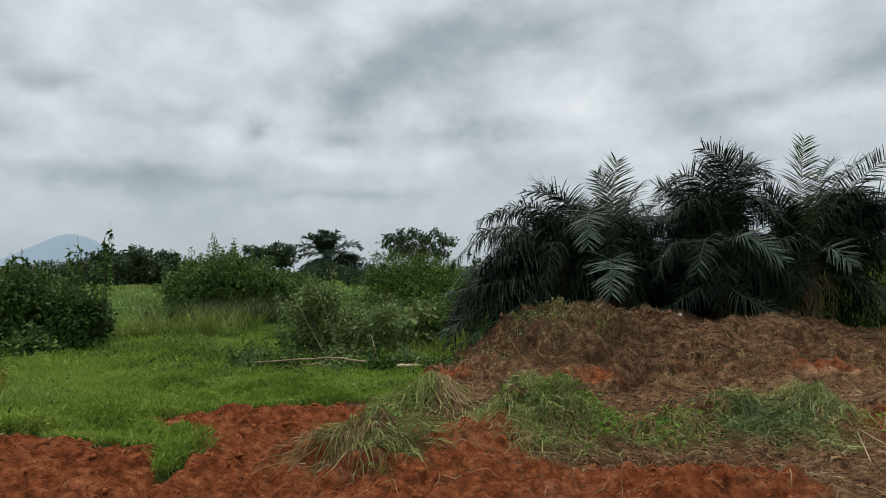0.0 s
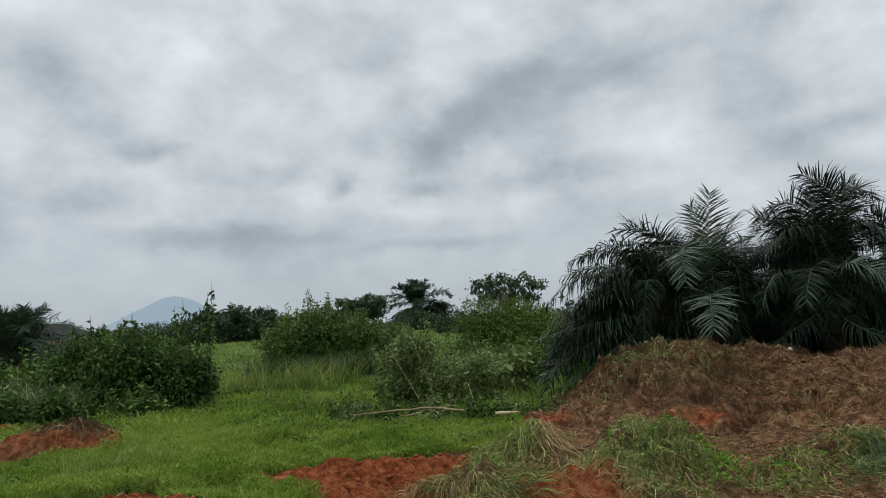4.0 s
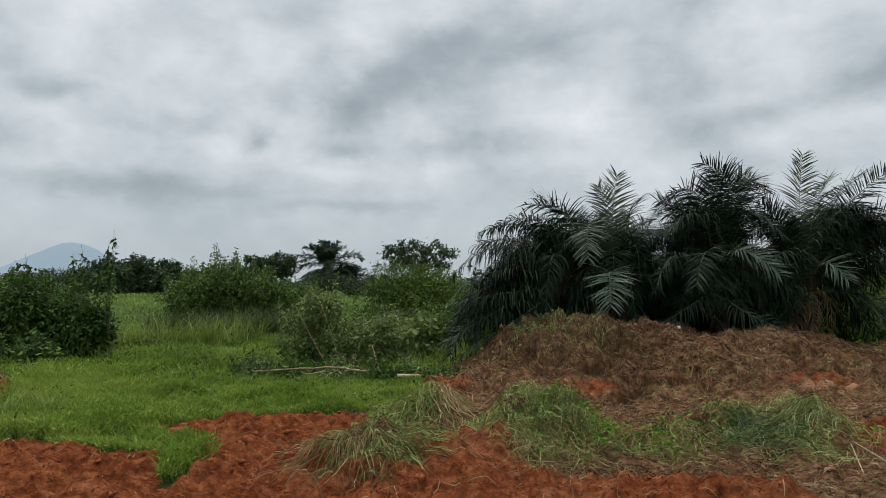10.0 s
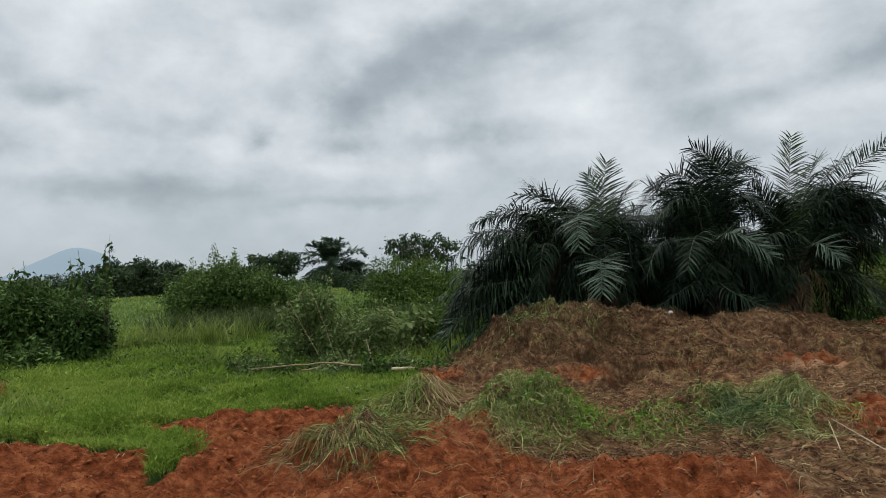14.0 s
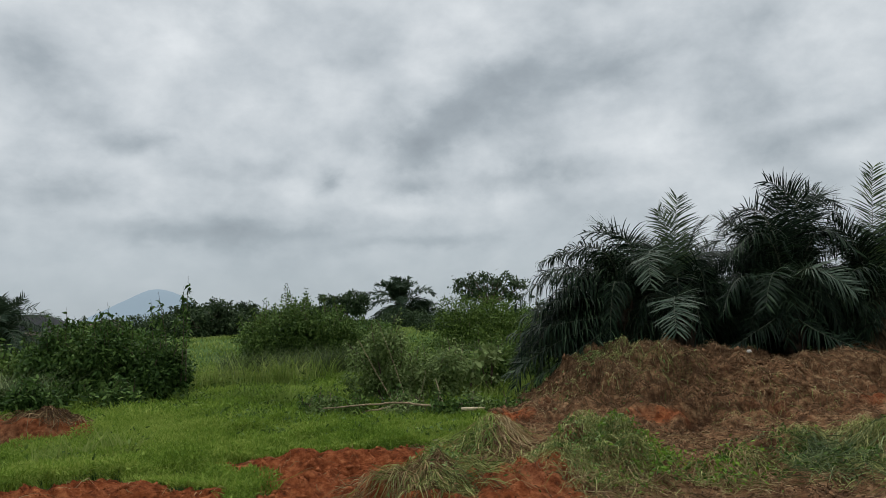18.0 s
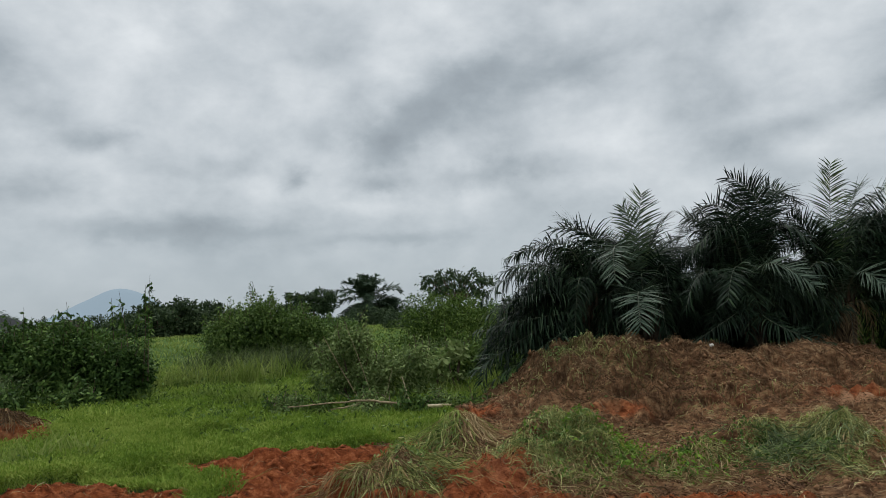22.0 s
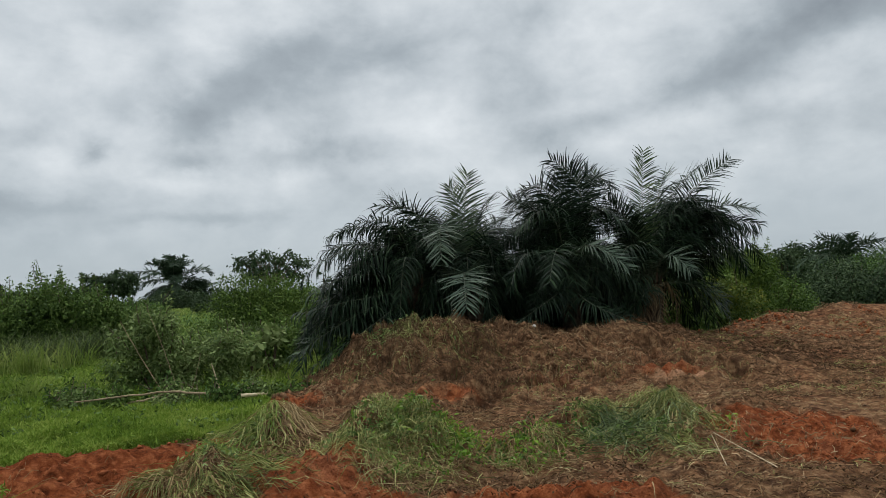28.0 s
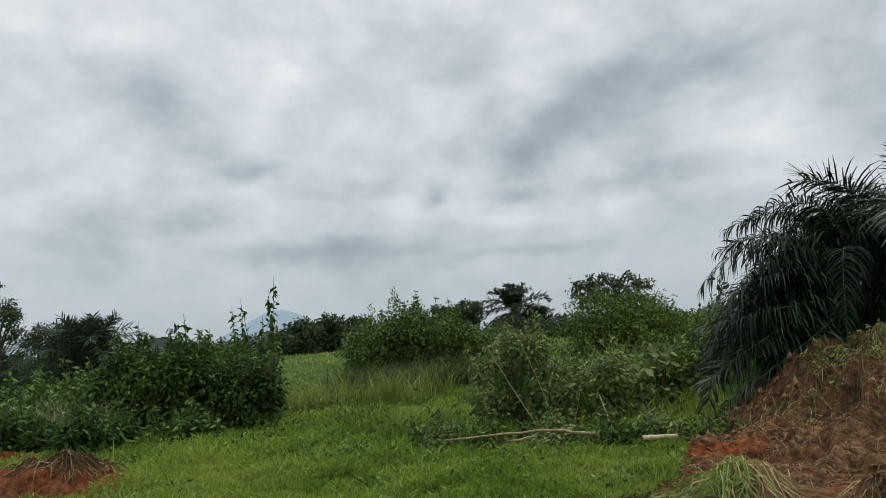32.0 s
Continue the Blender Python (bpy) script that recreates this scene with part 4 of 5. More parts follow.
side_fill = [(rng.uniform(-24, 40), rng.uniform(1.3, 2.4), rng.uniform(0.8, 1.8), rng.uniform(0.0, 1.2), 0) for i in range(26)]
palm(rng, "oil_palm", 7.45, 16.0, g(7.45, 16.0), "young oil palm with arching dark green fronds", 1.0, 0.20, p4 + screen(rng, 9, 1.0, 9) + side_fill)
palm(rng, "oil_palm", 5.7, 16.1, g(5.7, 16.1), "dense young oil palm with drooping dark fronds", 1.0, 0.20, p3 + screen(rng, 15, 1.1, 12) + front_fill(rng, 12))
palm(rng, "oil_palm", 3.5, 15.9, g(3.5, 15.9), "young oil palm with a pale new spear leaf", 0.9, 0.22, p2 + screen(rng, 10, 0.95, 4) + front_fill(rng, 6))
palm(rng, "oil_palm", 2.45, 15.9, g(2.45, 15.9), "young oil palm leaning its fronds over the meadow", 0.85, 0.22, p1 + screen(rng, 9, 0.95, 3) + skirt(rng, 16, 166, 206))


# ---- bushes and trees ----
def lumpy(rng, n, lumps, shell=0.55):
    """n points in the outer part of several round lumps (x, y, z, radius): points and outward directions."""
    lumps = np.asarray(lumps, float)
    wgt = lumps[:, 3] ** 2
    pick = rng.choice(len(lumps), n, p=wgt / wgt.sum())
    d = unit(rng.normal(0, 1, (n, 3)))
    r = lumps[pick, 3] * (shell + (1.08 - shell) * rng.uniform(0, 1, n) ** 0.6)
    r = r * (1 + 0.25 * np.sin(d[:, 0] * 7 + pick) * np.sin(d[:, 2] * 8 + pick * 2))
    return lumps[pick, :3] + d * r[:, None] * np.array([1, 1, 0.9]), d


def bush(rng, name, x, y, rx, ry, h, n, size, mat, label, shoots=0, lumps=9, category="bush", z=None, shoot_h=0.7, stems=7, group="", shape=0.45, full=1.0, spires=()):
    z = g(x, y) if z is None else z
    n, size = int(n * 1.3), size * 0.85
    ob = thing(name, (x, y, z), label, category, group)
    balls = []
    for i in range(lumps):
        a, r = rng.uniform(0, 2 * np.pi), math.sqrt(rng.uniform(0, 1)) * 0.78
        rad = rng.uniform(0.30, 0.50) * min(rx, ry, h) * full
        top = h * (1 - 0.50 * r * r) * rng.uniform(0.80, 1.07)
        balls.append((rx * r * math.cos(a), ry * r * math.sin(a), max(rad * 0.6, top - rad), rad))
        balls.append((rx * r * math.cos(a) * 0.85, ry * r * math.sin(a) * 0.85, max(rad * 0.5, (top - rad) * 0.42), rad * 0.9))
    pos, out = lumpy(rng, n, balls)
    twig = [tube([(0.1 * math.cos(i * 2.4) * rx, 0.1 * math.sin(i * 2.4) * ry, -0.05), (b[0] * 0.5, b[1] * 0.5, b[2] * 0.55), (b[0], b[1], b[2] + b[3] * 0.7)], [0.012 + 0.01 * h, 0.015, 0.005], 5)
            for i, b in enumerate(balls[::2][:stems])]
    for i in range(shoots):
        b = balls[(2 * i) % len(balls)]
        p0 = np.array(b[:3]) + np.array([rng.normal(0, 0.3) * b[3], rng.normal(0, 0.3) * b[3], b[3] * 0.5])
        p1 = p0 + np.array([rng.normal(0, 0.12), rng.normal(0, 0.12), shoot_h * rng.uniform(0.5, 1.1)])
        twig.append(tube([p0, (p0 + p1) / 2 + rng.normal(0, 0.03, 3), p1], [0.010, 0.007, 0.003], 4))
        m = int(24 + 34 * shoot_h)
        t = rng.uniform(0, 1, m) ** 1.4
        pos = np.concatenate((pos, p0 + (p1 - p0) * t[:, None] + rng.normal(0, 1, (m, 3)) * (0.02 + 0.09 * (1 - t))[:, None]))
        out = np.concatenate((out, unit(rng.normal(0, 1, (m, 3)))))
    for sx, sy, sz in spires:
        p1 = np.array([sx - x, sy - y, sz - z])
        p0 = np.array([p1[0] * 0.85 + rng.normal(0, 0.08), p1[1] * 0.85, h * 0.35])
        twig.append(tube([p0, (p0 + p1) / 2 + rng.normal(0, 0.04, 3), p1], [0.014, 0.009, 0.003], 4))
        m = int(62 * (p1[2] - p0[2]))
        t = rng.uniform(0, 1, m) ** 0.9 * 0.93
        pos = np.concatenate((pos, p0 + (p1 - p0) * t[:, None] + rng.normal(0, 1, (m, 3)) * (0.012 + 0.075 * (1 - t) ** 1.3)[:, None]))
        out = np.concatenate((out, unit(rng.normal(0, 1, (m, 3)) - np.array([0, 0, 0.3]))))
    keep = pos[:, 2] > -0.02
    part("foliage", mesh_from("foliage", *leaf_cloud(rng, pos[keep], size, out[keep], shape), mat), ob)
    for tw in twig:
        part("stem", mesh_from("stem", *tw, BARK), ob)
    return ob


def tree(rng, name, x, y, trunk_h, spread, crown_h, n, size, mat, label, z=None, flatness=0.5, lumps=17, ball=1.0):
    z = g(x, y) if z is None else z
    ob = thing(name, (x, y, z), label, "tree")
    balls, wood = [], [tube([(0, 0, -0.2), (0.05 * spread, 0, trunk_h * 0.6), (0, 0.04 * spread, trunk_h)], [0.05 * spread, 0.04 * spread, 0.03 * spread], 8)]
    for i in range(lumps):
        a, r = i * 2.4 + rng.normal(0, 0.3), math.sqrt((i + 0.5) / lumps) * 0.8
        rad = rng.uniform(0.16, 0.34) * spread * 0.7 * ball
        c = np.array([spread * r * math.cos(a), spread * r * math.sin(a), trunk_h + crown_h * (0.85 - flatness * r * r) * rng.uniform(0.55, 1.0)])
        balls.append((*c, rad))
        balls.append((c[0] * 0.8, c[1] * 0.8, max(rad * 0.5, c[2] - crown_h * 0.42), rad * 0.95))
        wood.append(tube([(0, 0, trunk_h * 0.8), c * np.array([0.5, 0.5, 0.75]), c], [0.025 * spread, 0.015 * spread, 0.004 * spread], 5))
    pos, out = lumpy(rng, n, balls, 0.35)
    pos = pos + rng.normal(0, 0.06 * spread, pos.shape) * (rng.uniform(0, 1, (len(pos), 1)) ** 2)
    part("crown", mesh_from("crown", *leaf_cloud(rng, pos, size, out, 0.5), mat), ob)
    part("trunk", mesh_from("trunk", *wood[0], BARK), ob)
    if y < 100:
        for limb_ in wood[1:]:
            part("limb", mesh_from("limb", *limb_, BARK), ob)
    return ob


bush(rng, "bush", -6.7, 26.4, 2.6, 1.5, 2.6, 38000, 0.115, BUSH, "broad leafy green bush with upright shoots", 44, 24, shoot_h=0.75, full=1.05)
bush(rng, "bush", -4.5, 27.0, 1.4, 1.2, 1.75, 7000, 0.14, BUSH, "smaller green bush beside a broad one", 8, 10, full=1.1)
bush(rng, "bush", -0.75, 27.5, 2.1, 1.7, 2.8, 40000, 0.105, OLIVE, "rounded olive-green bush in the meadow", 5, 34, shoot_h=0.3, full=1.15)
bush(rng, "bush", 1.9, 28.8, 2.0, 1.4, 2.0, 8000, 0.12, OLIVE, "light green bush behind the palms", 6, 9, shoot_h=0.4)
bush(rng, "shrub", -2.35, 15.7, 0.75, 0.7, 1.55, 5200, 0.10, SHRUB, "pale drooping shrub behind cut branches", 14, 12, "shrub", shoot_h=0.45)
bush(rng, "shrub", -1.45, 15.9, 0.8, 0.7, 1.15, 4600, 0.10, SHRUB, "low leafy shrub beside a pale one", 8, 9, "shrub", shoot_h=0.4)
bush(rng, "climber_bush", -10.3, 18.0, 1.0, 0.9, 1.7, 10500, 0.14, CLIMBER, "dark climber-covered bush with tall shoots", 34, 26, shoot_h=0.6, full=0.95, spires=[(-10.24, 18.2, 2.35), (-10.6, 18.3, 2.05), (-10.0, 18.1, 2.1)])
bush(rng, "climber_bush", -9.2, 18.2, 1.0, 0.9, 1.7, 10500, 0.14, CLIMBER, "dense dark bush hung with climbers", 34, 26, shoot_h=0.6, full=0.95, spires=[(-9.3, 18.3, 2.4), (-9.55, 18.2, 2.15), (-9.05, 18.4, 2.1), (-8.75, 18.3, 2.05)])
bush(rng, "climber_bush", -8.1, 18.4, 0.75, 0.8, 1.35, 7000, 0.13, CLIMBER, "leafy climber bush with long bare tips", 20, 18, shoot_h=0.6, full=0.95, spires=[(-8.25, 18.3, 2.45), (-8.07, 18.3, 2.6), (-7.45, 18.3, 2.7), (-7.34, 18.3, 2.95), (-7.65, 18.4, 2.2)])
bush(rng, "weed_clump", -0.3, 17.4, 0.9, 0.8, 1.0, 2600, 0.14, BUSH, "bright broad-leaved weeds by the palms", 6, 7, "weeds")
bush(rng, "broadleaf_sapling", -0.35, 16.8, 0.28, 0.28, 1.05, 110, 0.17, SHRUB, "young sapling with pale broad leaves", 2, 4, "sapling", shoot_h=0.3, stems=3, shape=0.7)
bush(rng, "broadleaf_sapling", -0.75, 16.2, 0.28, 0.28, 0.75, 90, 0.16, SHRUB, "low sapling with pale broad leaves", 2, 4, "sapling", shoot_h=0.3, stems=3, shape=0.7)
bush(rng, "weed_clump", 0.4, 18.6, 1.0, 0.9, 1.3, 3200, 0.13, BUSH, "leafy weeds behind drooping fronds", 6, 7, "weeds")
bush(rng, "weed_clump", -1.0, 19.2, 1.4, 0.9, 1.0, 3600, 0.12, BUSH, "low weeds among tall grass", 6, 8, "weeds")
for i in range(9):
    bush(rng, "weed_clump", -3.5 + 0.42 * i + rng.normal(0, 0.1), 14.3 + rng.normal(0, 0.25) - 0.06 * i, 0.42, 0.35, 0.34, 620, 0.085, (CLIMBER, SHRUB, BUSH)[i % 3], "low cut weeds round fallen branches", 3, 5, "weeds", shoot_h=0.2, stems=3)
bush(rng, "weed_clump", -11.6, 17.9, 1.3, 1.1, 1.4, 5000, 0.15, BUSH, "rank green weeds at the meadow edge", 10, 9, "weeds")
bush(rng, "weed_clump", -14.0, 19.4, 1.7, 1.4, 1.5, 6500, 0.16, CLIMBER, "tall rank weeds at the meadow edge", 8, 9, "weeds")
bush(rng, "weed_clump", -10.6, 16.9, 0.8, 0.7, 0.7, 2600, 0.15, BUSH, "long-leaved weeds before the climber bush", 6, 7, "weeds", shape=0.2)
# Dark bushes added where only shade shows between and behind the palms.
for i in range(6):
    bush(rng, "undergrowth", 1.7 + 1.15 * i, 17.3 + 0.2 * (i % 2), 1.0, 0.7, 1.35 + 0.5 * ((i * 3) % 4) / 3, 4200, 0.16, TREE, "dark undergrowth added to fill shaded gaps behind the palms", 2, 8, "bush", stems=4)
for wx0, wy0, wh in ((-9.6, 15.2, 0.6), (-10.8, 15.0, 0.75), (-9.9, 16.2, 0.7), (-12.0, 16.0, 0.9), (-8.4, 16.6, 0.5)):
    bush(rng, "weed_clump", wx0, wy0, 0.8, 0.6, wh, 2400, 0.14, CLIMBER, "dark rank weeds at the meadow edge", 8, 8, "weeds", shoot_h=0.35)
bush(rng, "bush", 8.6, 19.6, 1.5, 0.9, 2.2, 6000, 0.12, BUSH, "green bush beneath and behind a palm", 5, 9)
bush(rng, "bush", 11.0, 21.0, 1.4, 1.0, 2.4, 7000, 0.12, BUSH, "tangled green bush behind the earth bank", 6, 9)
bush(rng, "bush", 12.9, 20.6, 1.5, 1.1, 2.7, 9000, 0.11, OLIVE, "tall green bush behind the earth bank", 8, 12)
bush(rng, "bush", 14.9, 22.0, 1.3, 1.2, 1.6, 6000, 0.11, BUSH, "fresh green bush behind the earth bank", 5, 9)
bush(rng, "weed_clump", 10.6, 18.6, 1.7, 0.8, 1.3, 6500, 0.10, YELLOW, "yellow-green weeds behind the earth bank", 6, 9, "weeds")
bush(rng, "weed_clump", 9.0, 18.0, 1.4, 0.8, 1.1, 4200, 0.11, BUSH, "leafy weeds beneath a palm", 6, 9, "weeds")
bush(rng, "bush", 20.6, 26.0, 2.4, 1.8, 2.2, 9000, 0.14, TREE, "dark bush beyond the earth bank", 6, 10)
bush(rng, "bush", 27.0, 33.0, 3.2, 2.4, 2.2, 11000, 0.15, TREE, "large green bush beyond the earth bank", 6, 12)
bush(rng, "bush", 34.0, 39.0, 3.6, 2.6, 3.0, 11000, 0.16, CLIMBER, "tall green thicket beyond the earth bank", 6, 12)
for i, (bx, by, bs) in enumerate(((-17.5, 38, 1.0), (-22, 42, 1.2), (-27, 40, 1.3), (-25, 47, 1.2), (-32, 46, 1.5), (-38, 48, 1.5), (-30, 36, 1.4), (-45, 60, 2.0))):
    bush(rng, "bush", bx, by, 2.6 * bs, 1.8 * bs, 1.8 * bs, 3500, 0.27, (CLIMBER, BUSH)[i % 2], "thicket along the edge of the field", 6, 10, group="field thickets")
for i, (bx, by, bs) in enumerate(((-13, 62, 1.0), (-18, 66, 1.1), (-9, 58, 0.9), (-4, 64, 1.2), (4, 60, 1.3), (9, 66, 1.5))):
    bush(rng, "bush", bx, by, 3.0 * bs, 2.0 * bs, 1.6 * bs, 4500, 0.26, (CLIMBER, TREE)[i % 2], "far bush across the field", 4, 9, group="far bushes")
bush(rng, "bush", -11.0, 104.0, 5.0, 2.6, 2.9, 6000, 0.3, TREE, "dark thicket beneath skyline palms", 4, 14, group="far bushes")
for bx, by in ((-48.5, 93), (-43.5, 95), (-39, 92)):
    bush(rng, "bush", bx, by, 3.4, 2.4, 3.3, 5000, 0.3, TREE, "dark bush hiding far houses", 4, 9, group="far bushes")
tree(rng, "tree", 0.4, 86.0, 4.0, 5.0, 3.3, 3400, 0.36, TREE, "dark spreading tree above the bushes", z=0.1, flatness=0.35, lumps=22, ball=0.5)
tree(rng, "tree", -21.7, 120.0, 3.0, 4.6, 3.6, 4200, 0.5, TREE, "flat-topped dark tree on the skyline", flatness=0.35, lumps=18, ball=0.7)
for i, (tx_, ty_, s_) in enumerate(((-28.5, 76, 1.0), (-25.0, 78, 0.85), (-31.5, 80, 0.95), (-22.0, 84, 0.8), (-35, 86, 0.8), (-19, 88, 0.7))):
    tree(rng, "tree", tx_, ty_, -0.7 * s_, 4.1 * s_, 5.4 * s_, 8500, 0.36, TREE, "dark tree in a row across the field", flatness=0.6)
for i, (tx_, ty_, s_) in enumerate(((44, 60, 1.0), (48.5, 63, 1.0), (53, 66, 0.9), (38.0, 60, 1.15), (35.0, 64, 0.8))):
    tree(rng, "tree", tx_, ty_, 0.5, 3.6 * s_, 4.3 * s_, 5200, 0.36, TREE, "dark rounded tree beyond the plot", flatness=0.6)
for i in range(22):
    a_ = radians(-52 + 5.2 * i + rng.normal(0, 1.2))
    d_ = rng.uniform(130, 190)
    tree(rng, "tree", d_ * math.sin(a_), d_ * math.cos(a_), 0.5, 7.0, rng.uniform(3.0, 5.0), 2200, 0.9, TREE, "far dark tree on the skyline", 0, 0.5, 9)
tree(rng, "tree", -25.0, 31.0, 0.9, 2.2, 5.2, 13000, 0.12, TREE, "dark feathery tree by the meadow", flatness=0.5, lumps=26, ball=0.75)
palm(rng, "oil_palm", -12.2, 110.0, 0.8, "tall oil palm on the skyline", 3.9, 0.5, star(rng, 40, 4.5, -70), PALM_FAR, 1.25, 0.085, "skyline palms", 0.12)
palm(rng, "oil_palm", -9.2, 112.0, 0, "shorter oil palm on the skyline", 2.4, 0.5, star(rng, 34, 3.5, -70), PALM_FAR, 1.1, 0.085, "skyline palms", 0.12)
palm(rng, "oil_palm", -17.4, 26.5, g(-17.4, 26.5), "young oil palm at the meadow edge", 1.3, 0.24, star(rng, 44, 2.2, -25), PALM_FAR, 0.6, 0.04, "meadow palms", 0.05)
palm(rng, "oil_palm", -20.6, 29.5, g(-20.6, 29.5), "young oil palm behind weeds", 1.3, 0.24, star(rng, 44, 2.2, -25), PALM_FAR, 0.6, 0.04, "meadow palms", 0.05)
palm(rng, "oil_palm", 37.5, 45.0, 0, "drooping palm beyond the plot", 1.6, 0.3, star(rng, 20, 3.0, 0), PALM_FAR, 0.9, 0.05, "right-hand palms", 0.08)
palm(rng, "oil_palm", 22.0, 25.5, g(22.0, 25.5), "low young palm behind the earth bank", 0.3, 0.2, star(rng, 18, 1.5, -5), PALM_FAR, 0.5, 0.03, "right-hand palms", 0.05)


# ---- reeds in tufts ----
def tuft(rng, x, y, rad, n, tall, wide, mat, label):
    z = g(x, y)
    ob = thing("grass_tuft", (x, y, z), label, "grass tuft", "tall grass tufts", "stuff")
    a, r = rng.uniform(0, 2 * np.pi, n), rad * np.sqrt(rng.uniform(0, 1, n))
    v, f = blades(rng, r * np.cos(a), r * np.sin(a), tall, wide, 0.8, np.full(n, -0.03))
    part("grass", mesh_from("grass", v, f, mat), ob)


for i in range(14):
    tuft(rng, -8.2 + i * 0.33 + rng.normal(0, 0.1), 24.4 + rng.normal(0, 0.25), 0.45, 150, 0.85, 0.02, SWATHE, "tall reedy grass before a bush")
for i in range(9):
    tuft(rng, -1.6 + i * 0.3, 21.0 + rng.normal(0, 0.4), 0.45, 150, 0.85, 0.02, SWATHE, "tall reedy grass before the round bush")
for i in range(8):
    tuft(rng, -11.3 + i * 0.24 + rng.normal(0, 0.1), 15.9 + rng.normal(0, 0.3), 0.4, 110, 0.75, 0.024, SWATHE, "long-leaved grass before the climber bush")
for i in range(9):
    tuft(rng, -8.6 + i * 0.45 - 0.2, 21.0 + 0.15 * i + rng.normal(0, 0.3), 0.5, 110, 0.75, 0.02, TALL, "grey-green tall grass beside the climber bush")


# broad-leaved weeds through the meadow
wx_, wy_ = scatter(rng, 900, -14, 0.4, 8.5, 24, wedge)
hold = vnoise(wx_ * 0.5, wy_ * 0.5, 73) > 0.45
wx_, wy_ = np.repeat(wx_[hold], 30), np.repeat(wy_[hold], 30)
spread = rng.normal(0, 0.11, (len(wx_), 2))
wz_ = height(wx_, wy_, False) + np.abs(rng.normal(0.06, 0.09, len(wx_)))
stuff("meadow_weeds", leaf_cloud(rng, np.stack((wx_ + spread[:, 0], wy_ + spread[:, 1], wz_), -1), 0.075), BUSH, "low broad-leaved weeds among meadow grass", "weeds")

wx_, wy_ = scatter(rng, 1500, -30, 1.5, 15.5, 46, lambda x, y: ~is_cleared(x, y) & (x > -0.7 * (y + 4)) & (vnoise(x * 0.35, y * 0.35, 79) > 0.42))
wx_, wy_ = np.repeat(wx_, 34), np.repeat(wy_, 34)
spread = rng.normal(0, 0.22, (len(wx_), 2))
wz_ = height(wx_, wy_, False) + np.abs(rng.normal(0.10, 0.16, len(wx_)))
stuff("meadow_weeds", leaf_cloud(rng, np.stack((wx_ + spread[:, 0], wy_ + spread[:, 1], wz_), -1), 0.12, None, 0.32), OLIVE, "rank leafy weeds through the rough meadow", "weeds")

# ---- cut wood ----
def limb(rng, name, pts, rad, mat, label, category="branch", wob=0.3):
    pts = np.asarray(pts, float)
    k = np.linspace(0, len(pts) - 1, 14)
    line = np.stack([np.interp(k, range(len(pts)), pts[:, i]) for i in range(3)], -1)
    line[1:-1] += rng.normal(0, rad * wob, (12, 3))
    base = line[0].copy()
    ob = thing(name, base, label, category)
    part("wood", mesh_from("wood", *tube(line - base, np.linspace(rad, rad * 0.55, 14), 8), mat), ob)


limb(rng, "log", [(-0.84, 13.4, 0.135), (-0.44, 13.4, 0.145)], 0.036, PALEWOOD, "short peeled log lying in the grass", "log", 0.04)
limb(rng, "branch", [(-1.36, 13.55, 0.20), (-1.95, 13.55, 0.27), (-3.2, 13.55, 0.22)], 0.021, BROWNWOOD, "long fallen branch lying on cut shrubs")
limb(rng, "branch", [(-1.7, 14.1, 0.2), (-2.6, 13.8, 0.1)], 0.025, BROWNWOOD, "fallen branch crossing a longer one")
limb(rng, "branch", [(-2.12, 14.5, 0.22), (-2.45, 14.7, 0.75), (-2.78, 14.9, 1.35)], 0.008, BROWNWOOD, "slanting cut branch with wilted leaves")
limb(rng, "branch", [(-1.88, 14.5, 0.24), (-2.1, 14.8, 0.85), (-2.36, 15.1, 1.48)], 0.0055, BROWNWOOD, "thin slanting cut branch")
limb(rng, "branch", [(-1.66, 14.5, 0.15), (-1.58, 14.6, 0.4), (-1.5, 14.7, 0.75)], 0.0045, BROWNWOOD, "short upright twig among cut leaves")
limb(rng, "stick", [(-1.14, 13.75, 0.12), (-1.28, 13.8, 0.63)], 0.014, PALEWOOD, "pale stick standing upright in weeds", "stick", 0.1)
limb(rng, "cane", [(3.42, 6.64, 0.03), (3.30, 7.32, 0.20)], 0.005, PALEWOOD, "dry pale cane lying across cut grass", "cane", 0.05)
limb(rng, "cane", [(3.14, 6.90, 0.02), (3.24, 7.25, 0.20)], 0.005, PALEWOOD, "short broken cane leaning on cut grass", "cane", 0.05)

# broken rubble bit on the mound
st = thing("rubble_bit", (4.31, 14.55, g(4.31, 14.55)), "small pale piece of rubble on brown mulch", "stone")
part("stone", mesh_from("stone", *(lambda v: (v[0], v[1]))(tube([(-0.04, 0, 0.03), (-0.02, 0, 0.05), (0.02, 0.01, 0.055), (0.04, 0, 0.04)], [0.02, 0.035, 0.03, 0.015], 7)), STONE), st)


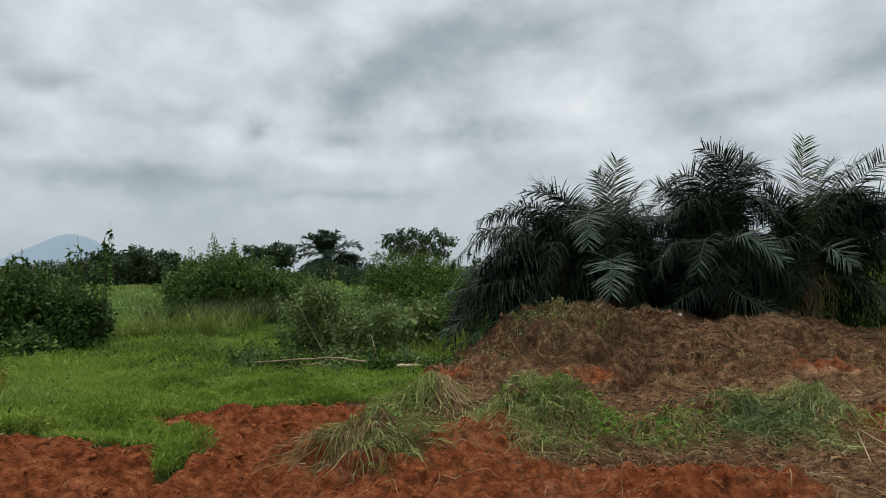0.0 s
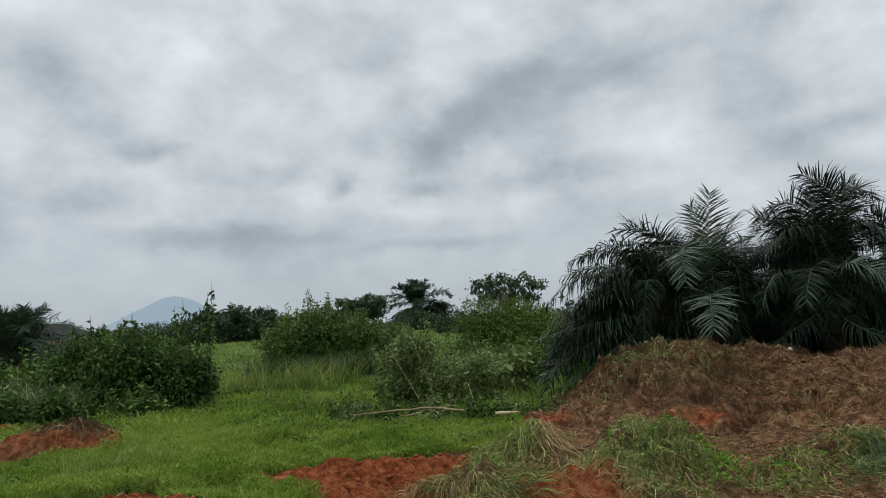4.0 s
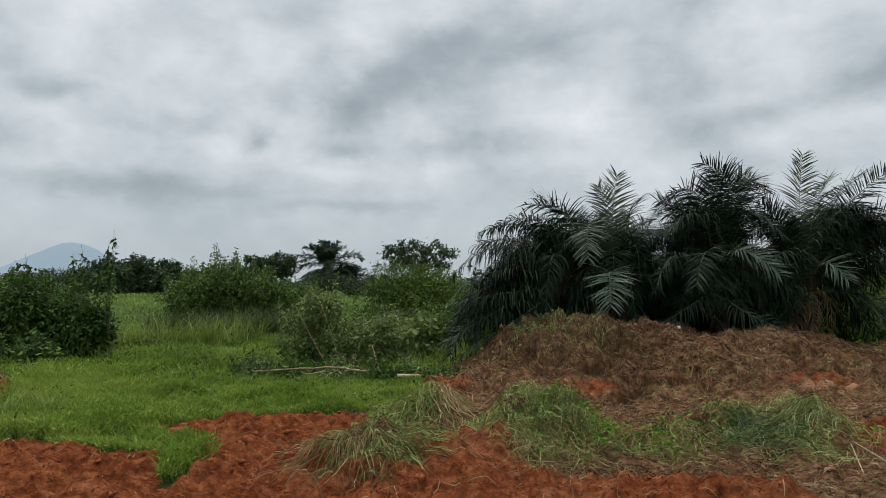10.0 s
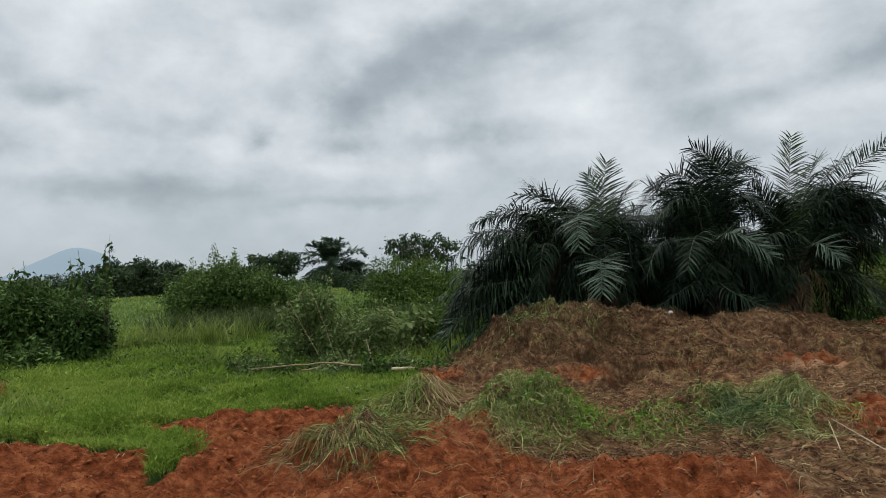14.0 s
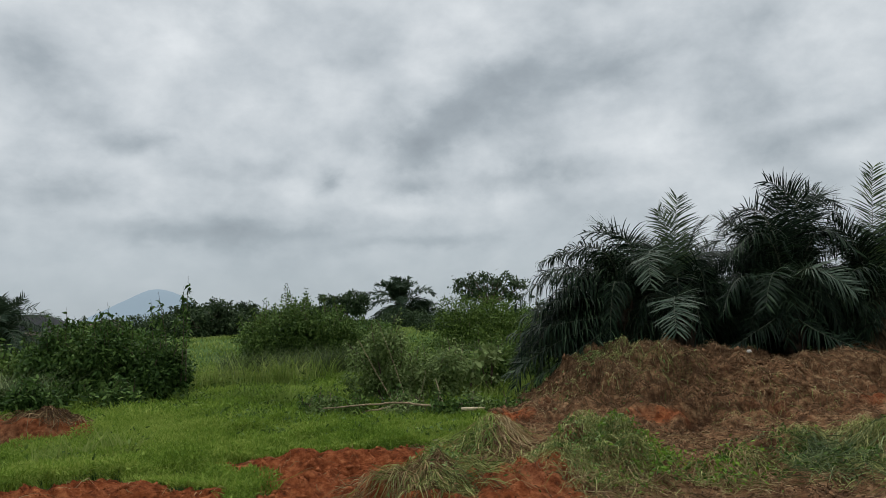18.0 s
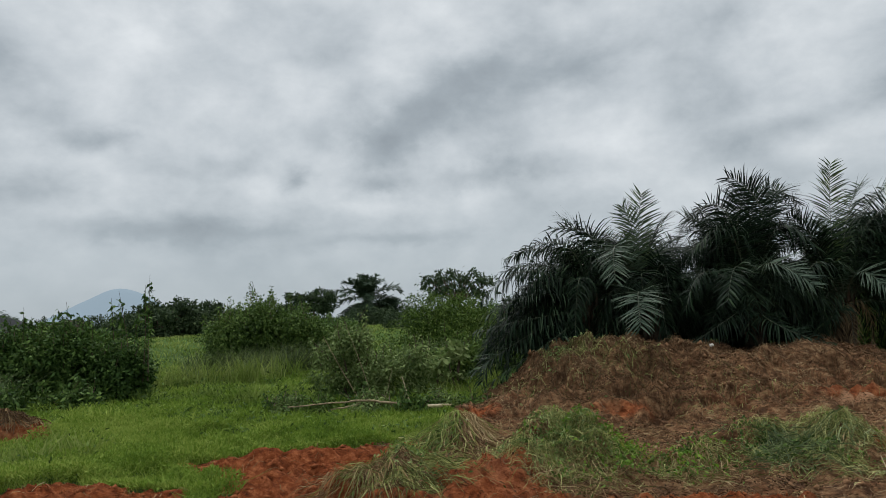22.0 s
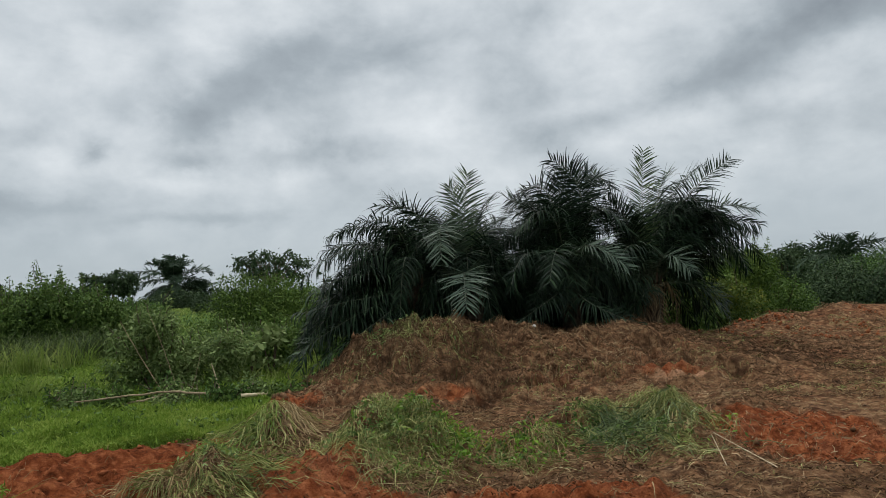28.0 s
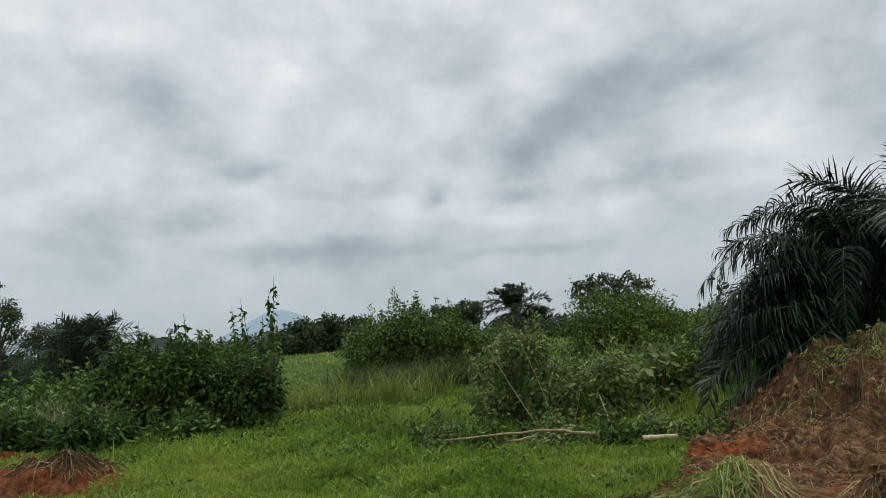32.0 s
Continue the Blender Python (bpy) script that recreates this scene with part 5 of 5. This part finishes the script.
# ---- far houses and hill ----
def house(x, y, wide, deep, wall_h, roof_h, roof_mat, label, turn=0):
    ob = thing("house", (x, y, 0), label, "house")
    a, b = wide / 2, deep / 2

    def box(x0, x1, y0, y1, z0, z1):
        v = [(x0, y0, z0), (x1, y0, z0), (x1, y1, z0), (x0, y1, z0), (x0, y0, z1), (x1, y0, z1), (x1, y1, z1), (x0, y1, z1)]
        return np.array(v, float), np.array([(0, 3, 2, 1), (4, 5, 6, 7), (0, 1, 5, 4), (1, 2, 6, 5), (2, 3, 7, 6), (3, 0, 4, 7)])

    part("wall", mesh_from("wall", *box(-a, a, -b, b, 0, wall_h), WALL), ob)
    e = 0.5
    v = [(-a - e, -b - e, wall_h), (a + e, -b - e, wall_h), (a + e, b + e, wall_h), (-a - e, b + e, wall_h), (-a + b, 0, wall_h + roof_h), (a - b, 0, wall_h + roof_h)]
    f = [(0, 1, 5, 4), (2, 3, 4, 5), (1, 2, 5, 5), (3, 0, 4, 4), (0, 3, 2, 1)]
    bm = bmesh.new()
    vs = [bm.verts.new(p) for p in v]
    for q in f:
        bm.faces.new([vs[i] for i in dict.fromkeys(q)])
    me = bpy.data.meshes.new("roof")
    bm.to_mesh(me)
    bm.free()
    me.materials.append(roof_mat)
    part("roof", me, ob)
    for i in range(3):
        cx = -a + wide * (i + 0.5) / 3
        win = part("window", mesh_from("window", *box(cx - 0.6, cx + 0.6, -b - 0.06, -b - 0.01, wall_h - 1.9, wall_h - 0.7), WALL), ob)
        part("pane", mesh_from("pane", *box(cx - 0.5, cx + 0.5, -b - 0.08, -b - 0.062, wall_h - 1.8, wall_h - 0.8), GLASS), win)
    ob.rotation_euler = (0, 0, radians(turn))


house(-55.5, 92, 11, 8, 2.7, 2.1, ROOF_DARK, "low house with a dark hipped roof behind bushes", 20)
house(-101, 203, 13, 9, 4.0, 2.5, ROOF_RED, "pinkish house with a red roof far off", 10)
house(-85.5, 202, 10, 8, 4.0, 2.3, ROOF_RED, "smaller house with a red roof far off", 15)
house(53, 72, 7, 5, 2.2, 0.9, ROOF_DARK, "low shed seen between trees", -35)


def build_hill():
    gx, gy = np.linspace(-2600, -300, 90), np.linspace(2700, 3700, 30)
    x, y = np.meshgrid(gx, gy)
    z = bump(x, y, -1290, 3050, 240, 300, 112, 0, 2.0) + bump(x, y, -1450, 3050, 280, 300, 78, 0, 2.0) + bump(x, y, -1262, 3050, 110, 260, 28, 0, 3) + 5 * fbm(x * 0.006, y * 0.006, 4, 61) - 8
    idx = np.arange(x.size).reshape(x.shape)
    f = np.stack((idx[:-1, :-1], idx[:-1, 1:], idx[1:, 1:], idx[1:, :-1]), -1).reshape(-1, 4)
    tagged(new("backdrop_hill", mesh_from("backdrop_hill", np.stack((x, y, z), -1).reshape(-1, 3), f, HILL, True)), "hazy blue hill on the horizon", "hill", kind="structure")


build_hill()
